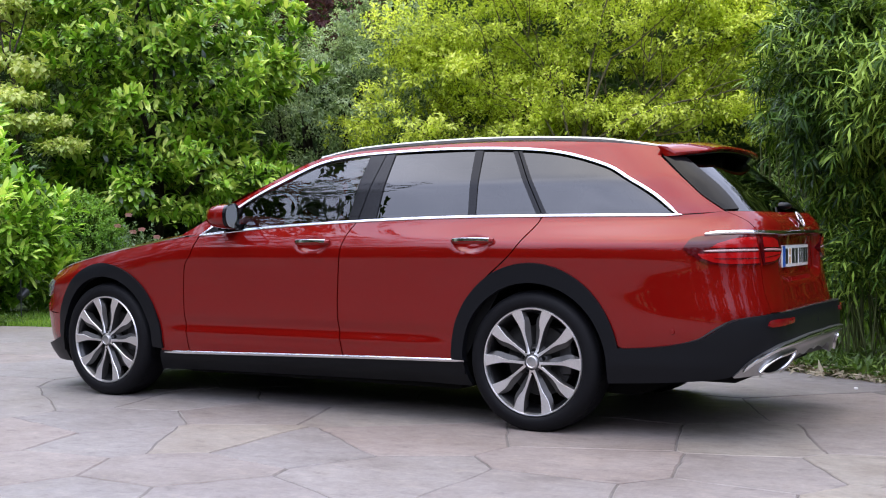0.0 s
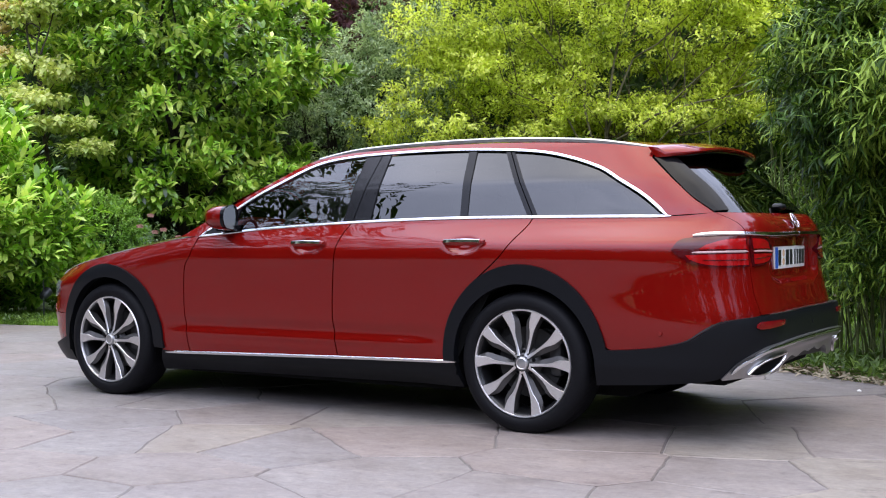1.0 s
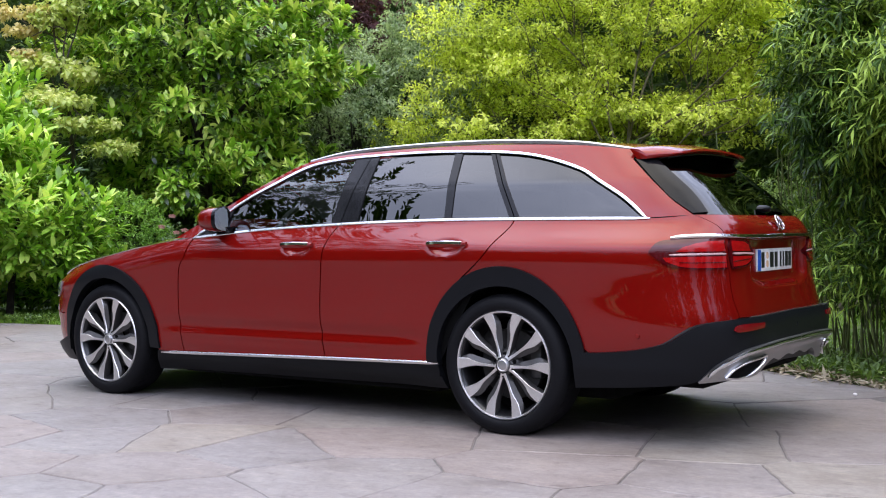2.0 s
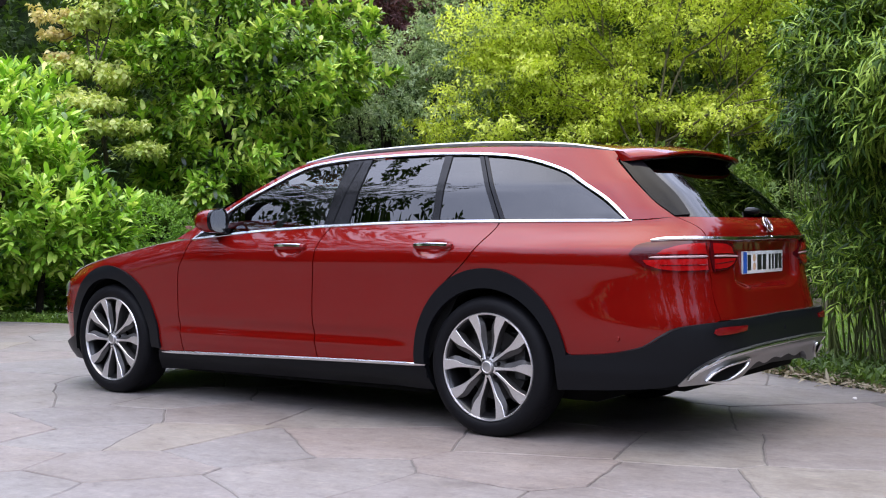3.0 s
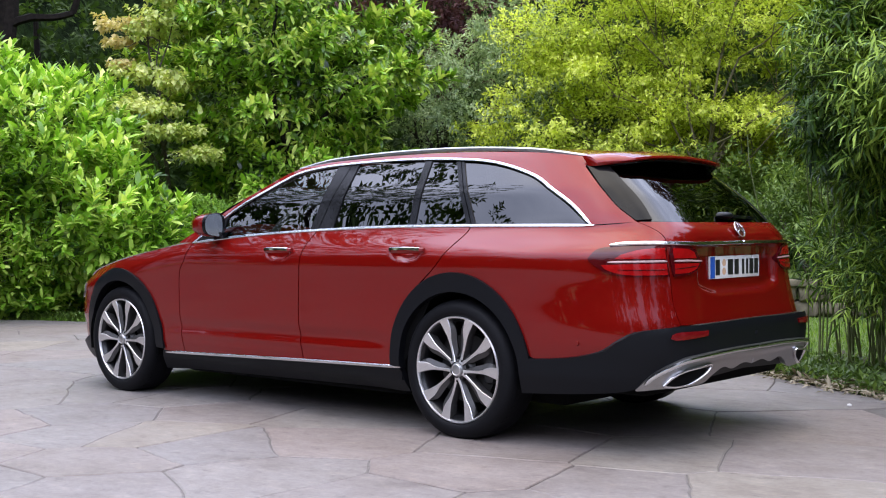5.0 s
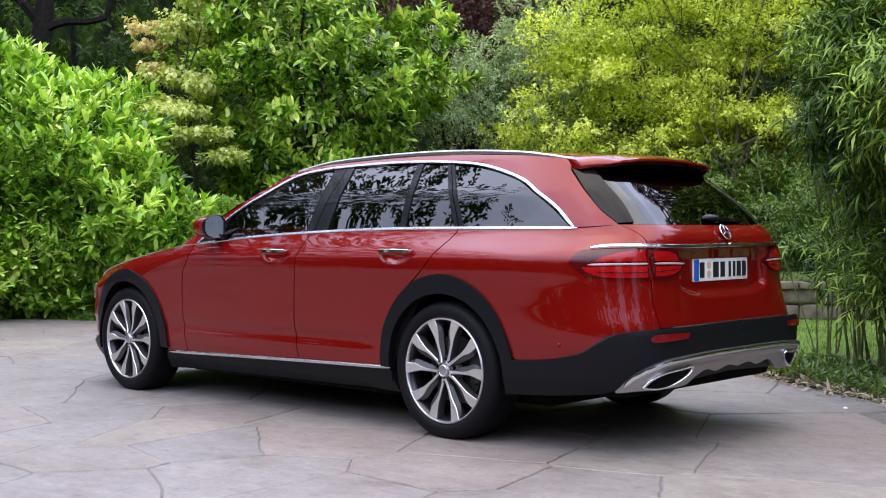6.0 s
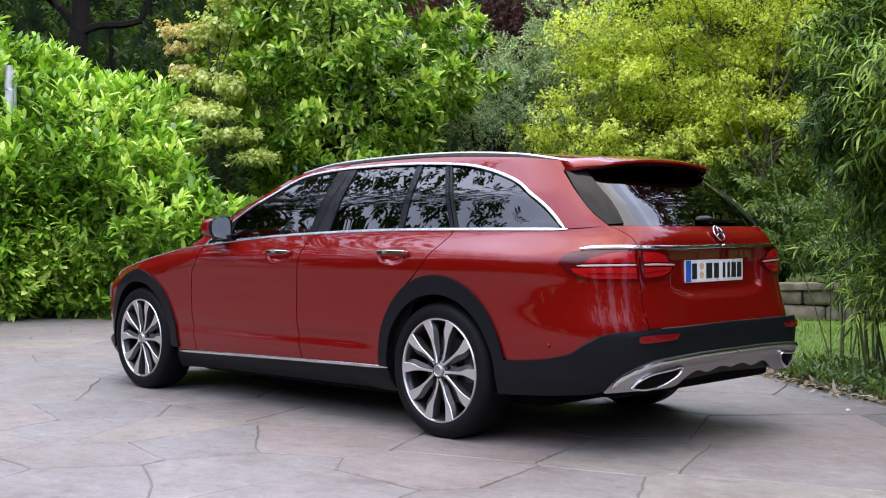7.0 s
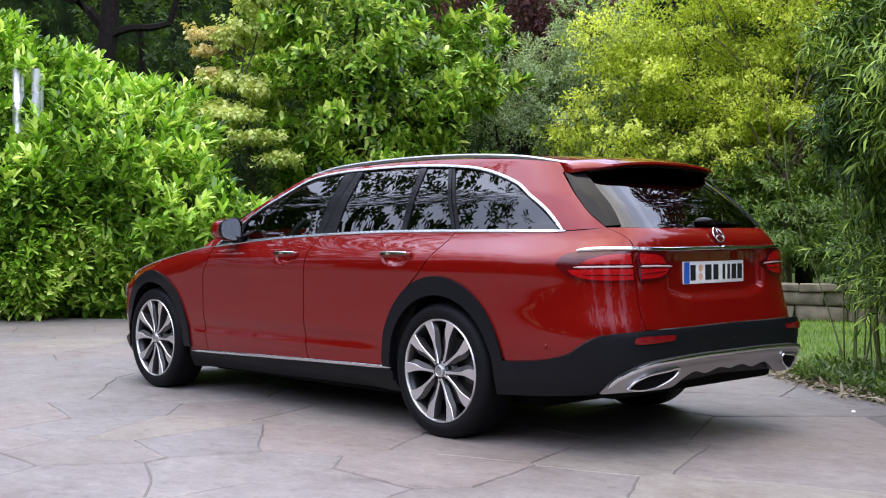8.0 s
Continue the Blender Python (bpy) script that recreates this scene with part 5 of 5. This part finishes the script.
plant("bamboo_clump", "tall dense clump of bamboo with drooping narrow leaves", "bamboo", (2.75, 3.05, 0), [canes], [("leaves", L_BAMBOO, join(sprays(tips, ways, 8, 0.10, 0.118, 0.018, 62, 0.50), sprays(itips, iways, 8, 0.2, 0.19, 0.040, 70, 0.5))), ("lower_leaves", L_BAMBOO, sprays(tips2, ways2, 9, 0.25, 0.115, 0.015, 60, 0.15))], CANE, "cane")

# more bamboo standing behind it
far_bam = [((2.05, 5.3, 1.0), (0.8, 0.8, 1.0)), ((2.6, 4.7, 1.2), (0.8, 0.8, 1.2)), ((1.95, 6.1, 1.3), (0.7, 0.8, 1.3)), ((2.5, 5.6, 2.3), (1.0, 1.0, 1.0))]
tips, ways = in_blobs(far_bam, 2600, 0.5, 0.2, -0.05, 0.1, 8, 0.13)
plant("bamboo_clump", "leafy bamboo thicket behind the front clump", "bamboo", (2.2, 5.4, 0), [[branch((2.2 + 0.55 * math.cos(2.4 * k) * (k / 26) ** 0.5, 5.4 + 0.75 * math.sin(2.4 * k) * (k / 26) ** 0.5, 0), (2.2 + 0.7 * math.cos(2.4 * k), 5.4 + 0.8 * math.sin(2.4 * k), 2.4), 0.010, 0.004, 0.04, 8) for k in range(26)]], [("leaves", L_BAMBOO, sprays(tips, ways, 8, 0.14, 0.150, 0.024, 66, 0.5))], CANE, "cane")

# light shrubs above the low wall
tips, ways = in_blobs([((-1.4, 9.2, 1.15), (1.1, 0.8, 0.75)), ((0.1, 9.9, 1.2), (1.1, 0.8, 0.85)), ((-2.6, 8.9, 0.9), (0.7, 0.6, 0.6))], 1100, 0.7, 0.25, 0.1, 0.3, 5, 0.12)
plant("wall_shrub", "loose light green shrub behind the low garden wall", "shrub", (-1.0, 9.4, 0), [[branch((-1.0, 9.4, 0), (-1.0 + 0.8 * math.cos(k), 9.4 + 0.4 * math.sin(k), 1.3), 0.02, 0.008, 0.05) for k in range(5)]], [("leaves", L_COVER, sprays(tips, ways, 9, 0.2, 0.085, 0.024, 60, 0.2))])

# darker shrubs under the golden tree
tips, ways = in_blobs([((-4.5, 10.9, 1.7), (1.1, 0.8, 0.9)), ((-3.0, 11.4, 1.7), (1.0, 0.8, 1.0)), ((-5.9, 10.6, 1.5), (1.0, 0.8, 0.9)), ((-3.3, 9.9, 1.5), (1.0, 0.5, 0.75)), ((-2.3, 10.2, 1.3), (0.9, 0.6, 0.8))], 2000, 0.5, 0.3, 0.2, 0.3, 7, 0.14)
plant("garden_shrub", "mid green leafy shrub under the golden tree", "shrub", (-4.3, 11.0, 0), [[branch((-4.3, 11.0, 0), (-4.3 + 1.2 * math.cos(1.25 * k), 11.0 + 0.5 * math.sin(1.25 * k), 1.9), 0.03, 0.01, 0.08) for k in range(5)]], [("leaves", L_COVER, sprays(tips, ways, 9, 0.2, 0.10, 0.045, 60, 0.1))])

# rose bush beside the evergreen
tips, ways = in_blobs([((-7.4, 5.2, 0.75), (0.5, 0.45, 0.45)), ((-7.0, 5.5, 0.65), (0.4, 0.4, 0.35))], 420, 0.8, 0.25, 0.3, 0.1)
rose = plant("rose_bush", "small grey-green rose bush with pink blooms", "bush", (-7.3, 5.3, 0), [[branch((-7.3, 5.3, 0), (-7.3 + 0.3 * math.cos(k), 5.3 + 0.3 * math.sin(k), 0.9), 0.012, 0.006, 0.04) for k in range(6)]], [("leaves", L_ROSE, sprays(tips, ways, 8, 0.15, 0.05, 0.03, 60))])
PETAL = simple("pink_petal", (0.58, 0.30, 0.29), 0.6, 0, 0.2)
for k, p in enumerate([(-7.25, 4.95, 1.24), (-7.15, 4.93, 1.02), (-7.05, 4.98, 1.05), (-7.4, 4.9, 1.1), (-6.95, 5.15, 0.95)]):
    bm = bmesh.new()
    for j in range(9):
        a = j * 2.4
        r = 0.012 + 0.0035 * j
        loft([[(p[0] + 7.3 + math.cos(a + da) * (r + rr), p[1] - 5.3 + math.sin(a + da) * (r + rr), p[2] + dz - 0.002 * j) for da in (-0.7, 0, 0.7)] for rr, dz in ((0, 0), (0.008, 0.025), (0.018, 0.034))], False, False, bm)
    part("bloom", bm, PETAL, rose)

# woodland that closes the garden all round
def wood_tree(x, y, h, w, leaf=0.21, count=560):
    blobs = [((x, y, h * 0.62), (w, w, h * 0.38)), ((x + w * 0.5, y - w * 0.3, h * 0.45), (w * 0.8, w * 0.8, h * 0.30)), ((x - w * 0.5, y + w * 0.3, h * 0.42), (w * 0.8, w * 0.8, h * 0.30)), ((x, y, h * 0.22), (w * 0.9, w * 0.9, h * 0.22))]
    t, o = in_blobs(blobs, count, 0.5, 0.25, 0.2, 0.2)
    return plant("woodland_tree", "tall dark green woodland tree", "tree", (x, y, 0), [[branch((x, y, 0), (x, y, h * 0.7), 0.18, 0.06, 0.1)]], [("crown", L_WOOD, sprays(t, o, 12, 0.4, leaf, leaf * 0.5, 65, 0.1))], BARK_DARK)


for x, y, h, w in ((-19, 3, 10, 2.6), (-19, 8.5, 8.5, 2.4), (-15.5, 11, 10, 2.8), (-13, 14.5, 10, 2.8), (-10, 17, 11, 3), (-6.5, 16.5, 9, 2.8), (-3.2, 16.2, 9, 2.6), (0.5, 15.5, 9, 2.8), (3.6, 13.5, 9, 2.8), (-12.5, 10.2, 7, 1.9), (-5.5, 13.2, 6.5, 1.9), (-16, 0, 9, 2.4), (5.5, 9.5, 9, 2.6), (-1.0, 13.8, 4.6, 1.7), (1.9, 10.6, 5.0, 1.7), (-6.6, 12.6, 4.5, 1.5), (-10.6, 8.9, 4.2, 1.4)):
    wood_tree(x, y, h, w)
# trees behind the camera, which the panes and paint mirror
for x, y, h, w, n in ((-12.5, -7.5, 19, 4.8, 520), (-17.5, -2.2, 18, 4.6, 520), (-15.0, -4.8, 21, 4.8, 520), (-9.5, -12.5, 10, 2.8, 260), (-14, -15, 10, 3.0, 230), (-7, -21, 8, 3.0, 200), (-1, -24, 7, 3.0, 200), (5, -25, 7, 3.0, 200), (-11, -19, 7, 3.0, 200), (-4.5, -18, 6, 3.0, 200), (1.5, -19, 6, 3.0, 200), (8, -18.5, 6.5, 3.0, 200), (13.5, -15, 7, 3.0, 200), (17, -8, 8, 3.0, 200), (13, 1, 13, 4.0, 320), (10, 6.5, 10, 3.2, 260)):
    wood_tree(x, y, h, w, 0.42 if n < 500 else 0.20, int(n * 2.2) if n < 500 else 1700)


# an old tree whose trunk and crooked limb show above the hedge
old = [branch((-15.0, 5.4, 0), (-15.1, 5.6, 4.4), 0.26, 0.20, 0.06), branch((-15.1, 5.6, 4.3), (-14.9, 5.7, 9.0), 0.20, 0.12, 0.2)]
old_limbs = [branch((-15.0, 5.6, 4.9), (-14.5, 6.7, 5.25), 0.09, 0.065, 0.10), branch((-14.5, 6.7, 5.25), (-14.3, 7.2, 7.0), 0.065, 0.04, 0.10), branch((-15.1, 5.6, 5.1), (-15.7, 4.4, 6.2), 0.10, 0.05, 0.08)]
tips, ways = in_blobs([((-15.0, 5.6, 8.6), (3.0, 3.0, 1.6)), ((-14.2, 7.4, 7.4), (1.8, 1.8, 1.0))], 700, 0.6, 0.25, 0.2)
plant("old_oak", "old dark-trunked tree with a crooked limb behind the hedge", "tree", (-15.0, 5.4, 0), [old, old_limbs], [("crown", L_WOOD, sprays(tips, ways, 12, 0.4, 0.16, 0.08, 65))], BARK_DARK)


# the wood beyond, closing the garden: one curved sheet with its shade painted on
def wood_backdrop():
    bm = bmesh.new()
    rows = []
    for k in range(61):
        a = radians(20 + 190 * k / 60)
        r = 27 + 1.2 * math.sin(5 * a)
        top = 11 + 1.6 * noise.noise(Vector((a * 6, 0, 0)))
        rows.append([bm.verts.new((r * math.cos(a) - (0.4 * math.sin(z * 2 + a * 9)), r * math.sin(a), z)) for z in [top * j / 10 - 0.1 for j in range(11)]])
    for p, q in zip(rows, rows[1:]):
        for j in range(10):
            bm.faces.new((p[j], q[j], q[j + 1], p[j + 1]))
    return bm


def wood_material():
    m, n, l, b = shader("far_wood_painted_shade")
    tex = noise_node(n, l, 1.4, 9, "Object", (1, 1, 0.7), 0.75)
    # near-black noise stands for shade between the leaves, lighter green for lit foliage
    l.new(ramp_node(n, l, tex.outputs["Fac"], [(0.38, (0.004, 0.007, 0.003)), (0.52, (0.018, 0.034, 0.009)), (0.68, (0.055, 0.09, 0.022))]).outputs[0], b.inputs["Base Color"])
    b.inputs["Roughness"].default_value = 1.0
    b.inputs["Specular IOR Level"].default_value = 0.1
    bump_node(n, l, tex.outputs["Fac"], b, 1.0, 0.3)
    return m


tagged(part("backdrop", wood_backdrop(), wood_material()), "dense woodland sheet beyond the garden with shaded gaps in its colour", "woodland", "", "structure")


# ---- ground, lawn, low wall, beds ----
bm = bmesh.new()
bmesh.ops.create_grid(bm, x_segments=60, y_segments=60, size=1)
for v in bm.verts:
    v.co.x, v.co.y = math.copysign(abs(v.co.x) ** 3 * 900, v.co.x), math.copysign(abs(v.co.y) ** 3 * 900, v.co.y)
    v.co.z = -0.028
tagged(part("ground", bm, LAWN, None), "mown green lawn round the paved court", "ground", "", "structure")


def edge_y(x):
    """The far rim of the paving."""
    return float(np.interp(x, [-16, -9.9, -8.18, -7.3, -6.2, -5, 1.0, 1.45, 1.8, 2.5, 3.2, 4.5, 8, 12], [-1.2, 1.42, 2.21, 2.45, 2.66, 2.9, 3.0, 2.50, 2.26, 1.85, 1.45, 1.0, 0.6, 0.2]))


bm = bmesh.new()
rows = [[bm.verts.new((x, y, -0.0055)) for y in (-13, edge_y(x) - 0.02)] for x in np.linspace(-16, 12, 60)]
for a, b in zip(rows, rows[1:]):
    bm.faces.new((a[0], b[0], b[1], a[1]))
pavement = tagged(part("pavement", bm, JOINT, None, smooth=False), "grey-mauve irregular flagstone paving with narrow mortar joints", "paving", "", "structure")


def blades(name, label, count, region, length, width, material, category, lean=0.35, z=-0.028):
    n = count
    p = np.array([region() for _ in range(n)])
    pos = np.column_stack([p, np.full(n, z)])
    axis = unit(np.column_stack([rng.normal(size=(n, 2)) * lean, np.ones(n)]))
    up = unit(rng.normal(size=(n, 3)))
    s = rng.uniform(0.6, 1.3, n)
    return tagged(new(name, leaf_mesh(name, pos, axis, up, length * s, width * s, material, 0.1, 0.25)), label, category, "", "stuff")


def lawn_spot():
    while True:
        x, y = rng.uniform(-3.2, 3.2), rng.uniform(2.9, 8.0)
        if y > edge_y(x) + 0.15:
            return x, y


def far_lawn_spot():
    x = rng.uniform(-9.5, -5.2)
    return x, edge_y(x) + 0.05 + rng.random() ** 1.5 * 2.2


blades("grass", "short mown lawn grass", 20000, lawn_spot, 0.055, 0.007, L_GRASS, "grass")
blades("grass", "short rough grass along the paving", 14000, far_lawn_spot, 0.07, 0.008, L_GRASS, "grass")


def bed_spot():
    x = rng.uniform(1.2, 4.5)
    return x, edge_y(x) + 0.06 + rng.random() ** 1.3 * 0.85


n = 900
p = np.array([bed_spot() for _ in range(n)])
tips = np.column_stack([p, rng.uniform(0.0, 0.10, n)])
ways = unit(np.column_stack([rng.normal(size=(n, 2)) * 0.6, np.ones(n)]))
arr = sprays(tips, ways, 7, 0.08, 0.075, 0.024, 75, 0.1, 0.9)
tagged(new("ground_cover", leaf_mesh("ground_cover", *arr, L_COVER)), "low leafy ground cover at the foot of the bamboo", "ground cover", "", "stuff")
n = 1500
p = []
for _ in range(n):
    x = rng.uniform(1.15, 4.6)
    p.append((x, edge_y(x) + rng.normal() * 0.11 + 0.10))
pos = np.column_stack([np.array(p), rng.uniform(0.004, 0.03, n)])
axis = unit(np.column_stack([rng.normal(size=(n, 2)), rng.normal(size=n) * 0.22]))
up = unit(np.column_stack([rng.normal(size=(n, 2)) * 0.5, np.ones(n)]))
tagged(new("leaf_litter", leaf_mesh("leaf_litter", pos, axis, up, rng.uniform(0.05, 0.13, n), rng.uniform(0.012, 0.028, n), L_LITTER)), "dry pale bamboo leaves along the paving's edge", "leaf litter", "", "stuff")
n = 700
xs = rng.uniform(-11.5, -6.8, n)
tips = np.column_stack([xs, [edge_y(x) + 0.05 + abs(rng.normal()) * 0.25 for x in xs], rng.uniform(0.0, 0.08, n)])
ways = unit(np.column_stack([rng.normal(size=(n, 2)) * 0.6, np.ones(n)]))
tagged(new("ground_cover", leaf_mesh("ground_cover", *sprays(tips, ways, 7, 0.06, 0.06, 0.03, 75, 0.1, 0.9), L_COVER)), "low leafy ground cover under the laurel hedge", "ground cover", "", "stuff")

# bed soil
SOIL = simple("bed_soil", (0.060, 0.048, 0.036), 0.95, 0, 0.4, 30, 0.8)
bm = bmesh.new()
rows = [[bm.verts.new((x, edge_y(x) + d, -0.020 + 0.012 * math.sin(7 * x + 3 * d) * (d > 0.1))) for d in (-0.01, 0.2, 0.6, 1.1, 1.8)] for x in np.linspace(1.2, 6, 40)]
for a, b in zip(rows, rows[1:]):
    for i in range(4):
        bm.faces.new((a[i], b[i], b[i + 1], a[i + 1]))
tagged(part("planting_bed", bm, SOIL, None), "bare soil bed under the bamboo", "soil", "", "structure")

# low garden wall of rough stones with coping
wall = empty("garden_wall", (-0.8, 8.5, 0))
tagged(wall, "low rough stone garden wall with flat coping at the end of the lawn", "wall", "", "structure")
WALLSTONE = simple("sandy_wall_stone", (0.165, 0.140, 0.098), 0.95, 0, 0.5, 6, 1.0, 0, 0.2)
def rough_stone(name, size, at, k):
    bm = box_bm(size, (0, 0, 0), min(size) * 0.22, 2)
    for v in bm.verts:
        v.co += noise.noise_vector(v.co * 7 + Vector((k * 3.7, 0, 0))) * 0.036
        v.co += Vector(at)
    part(name, bm, WALLSTONE, wall)


for row in range(2):
    x, k = -2.6, row * 40
    while x < 2.4:
        w = rng.uniform(0.22, 0.62)
        h = rng.uniform(0.17, 0.20)
        rough_stone("stone", (w - 0.006, 0.30 + rng.uniform(-0.03, 0.04), h), (x + w / 2, 0, 0.075 + row * 0.185), k)
        x, k = x + w, k + 1
x = -2.65
while x < 2.4:
    w = rng.uniform(0.5, 0.9)
    rough_stone("coping_stone", (w - 0.01, 0.40, 0.07), (x + w / 2, 0, 0.39), k)
    x, k = x + w, k + 1
wall.rotation_euler = (0, 0, radians(29))

# small garden spotlight on a stake
LAMP_BLACK = simple("black_lamp_metal", (0.015, 0.016, 0.018), 0.45)
spot = empty("garden_spotlight", (-7.45, 3.35, -0.02))
tagged(spot, "small black garden spotlight on a thin stake in the grass", "garden lamp")
part("stake", stems_bm([[((0.05, 0, 0), 0.008), ((0.05, 0, 0.5), 0.008)]], 8), LAMP_BLACK, spot)
ob = part("lamp_head", turned([(0.0, 0.0), (0.035, 0.0), (0.05, 0.02), (0.058, 0.12), (0.062, 0.14), (0.05, 0.142), (0.045, 0.11), (0.0, 0.10)], 24), LAMP_BLACK, spot)
ob.matrix_basis = pose(-0.01, 0.03, 0.27, 30, 0, 20)

# upright steel tubes that rise out of the hedge
STEEL = simple("brushed_steel", (0.74, 0.74, 0.75), 0.4, 0.55, 0.06, 60)
for k, (x, y, z0, z1, r) in enumerate(((-9.05, 1.33, 0.0, 3.272, 0.056), (-9.01, 1.57, 0.0, 3.302, 0.060))):
    post = empty("steel_post", (x, y, -0.02))
    tagged(post, "upright brushed steel tube standing in the hedge", "post", "steel posts")
    part("tube", loft([[(rr * math.cos(a), rr * math.sin(a), z) for a in [j * math.pi / 12 for j in range(24)]] for rr, z in ((r, 0), (r, z1 - 0.32), (r * 0.86, z1 - 0.31), (r * 0.86, z1), (r * 0.5, z1))]), STEEL, post)
    part("side_tube", loft([[(-0.04 + 0.6 * r * math.cos(a), 0.086 + 0.6 * r * math.sin(a), z) for a in [j * math.pi / 12 for j in range(24)]] for rr, z in ((r, z1 - 1.2), (r, z1 - 0.05))], True, True), STEEL, post)

# white pebble on the paving
bm = bmesh.new()
bmesh.ops.create_icosphere(bm, subdivisions=2, radius=0.014)
for v in bm.verts:
    v.co *= 1 + 0.2 * noise.noise(v.co * 90)
    v.co.z *= 0.6
ob = tagged(part("pebble", bm, simple("white_pebble", (0.75, 0.73, 0.70), 0.7)), "small white pebble lying on the paving", "pebble")
ob.location = (2.56, 1.36, 0.007)


# ---- flagstones ----
def clip(poly, px, py, nx, ny):
    out = []
    for i in range(len(poly)):
        a, b = poly[i], poly[(i + 1) % len(poly)]
        da, db = (a[0] - px) * nx + (a[1] - py) * ny, (b[0] - px) * nx + (b[1] - py) * ny
        if da <= 0:
            out.append(a)
        if da * db < 0:
            t = da / (da - db)
            out.append((a[0] + (b[0] - a[0]) * t, a[1] + (b[1] - a[1]) * t))
    return out


srng = np.random.default_rng(11)
TURN = radians(28)
LAID = [(-3.1, -0.15), (-1.75, -1.5), (-0.84, -0.85), (-0.7, -1.6), (-0.85, -2.2), (-0.22, -1.05), (-0.2, -2.0), (0.12, -1.78), (-0.1, -2.75), (0.53, -2.4), (0.68, -1.78), (1.42, -2.1), (1.0, -1.33), (0.5, -3.0), (1.05, -2.78), (2.07, -1.5), (1.85, -0.82), (2.02, -2.08), (2.72, -1.38), (2.5, -0.62), (2.98, -0.42), (3.2, -1.05), (3.3, -1.72), (2.66, -1.9), (1.85, 1.25), (2.6, 0.5), (-1.4, -1.0), (-3.0, -1.0), (-4.8, -0.4), (0.55, -0.75)]
seeds = list(LAID)
for i in range(-24, 25):
    for j in range(-30, 31):
        u, v = (i + 0.5 * (j % 2) + srng.uniform(-0.46, 0.46)) * 1.22, (j + srng.uniform(-0.44, 0.44)) * 0.70
        x, y = u * math.cos(TURN) - v * math.sin(TURN), u * math.sin(TURN) + v * math.cos(TURN)
        if -13.5 < x < 11.5 and -12.5 < y < edge_y(x) + 0.3 and min(math.hypot(x - a, y - b) for a, b in LAID) > 0.62:
            seeds.append((x, y))
seeds.sort(key=lambda s: (s[0] - 1.5) ** 2 + (s[1] + 2.5) ** 2)
rest = bmesh.new()
places = np.array(seeds)


def ragged(p):
    q = noise.noise_vector(Vector((p[0] * 2.3, p[1] * 2.3, 0))) * 0.034 + noise.noise_vector(Vector((p[0] * 9, p[1] * 9, 4))) * 0.012
    return (p[0] + q.x, p[1] + q.y)


for k, (x, y) in enumerate(seeds):
    poly = [(x - 3, y - 3), (x + 3, y - 3), (x + 3, y + 3), (x - 3, y + 3)]
    gaps = np.hypot(places[:, 0] - x, places[:, 1] - y)
    for (a, b) in places[(gaps > 0) & (gaps < 3.2)].tolist():
        d = math.hypot((a - x), (b - y))
        if d > 0:
            g = 0.0038
            poly = clip(poly, (a + x) / 2 - (a - x) / d * g, (b + y) / 2 - (b - y) / d * g, (a - x) / d, (b - y) / d)
    for ex in (x - 1.2, x, x + 1.2):
        poly = clip(poly, ex, edge_y(ex), -(edge_y(ex + 0.1) - edge_y(ex - 0.1)) / 0.2, 1)
    if len(poly) < 3:
        continue
    ring = []
    for i in range(len(poly)):
        a, b = poly[i], poly[(i + 1) % len(poly)]
        m = max(1, int(math.hypot(b[0] - a[0], b[1] - a[1]) / 0.09))
        ring += [(a[0] + (b[0] - a[0]) * t / m, a[1] + (b[1] - a[1]) * t / m) for t in range(m)]
    cx, cy = sum(p[0] for p in ring) / len(ring), sum(p[1] for p in ring) / len(ring)
    tilt, tilt2, up = srng.normal() * 0.0012, srng.normal() * 0.0012, srng.normal() * 0.0012
    near = k < 290
    bm = bmesh.new() if near else rest
    bottom, rim, top = [], [], []
    for p in ring:
        q = ragged(p)
        z = up + tilt * (q[0] - cx) + tilt2 * (q[1] - cy)
        l = math.hypot(q[0] - cx, q[1] - cy) or 1
        f = 1 - 0.006 / l
        bottom.append(bm.verts.new((q[0], q[1], -0.017)))
        rim.append(bm.verts.new((q[0], q[1], z - 0.004)))
        top.append(bm.verts.new((cx + (q[0] - cx) * f, cy + (q[1] - cy) * f, z)))
    for i in range(len(ring)):
        j = (i + 1) % len(ring)
        bm.faces.new((bottom[i], bottom[j], rim[j], rim[i]))
        bm.faces.new((rim[i], rim[j], top[j], top[i]))
    bm.faces.new(top)
    if near:
        part("flagstone", bm, STONE, pavement, smooth=False)
tagged(part("far_flagstones", rest, STONE, pavement, smooth=False), kind="stuff")
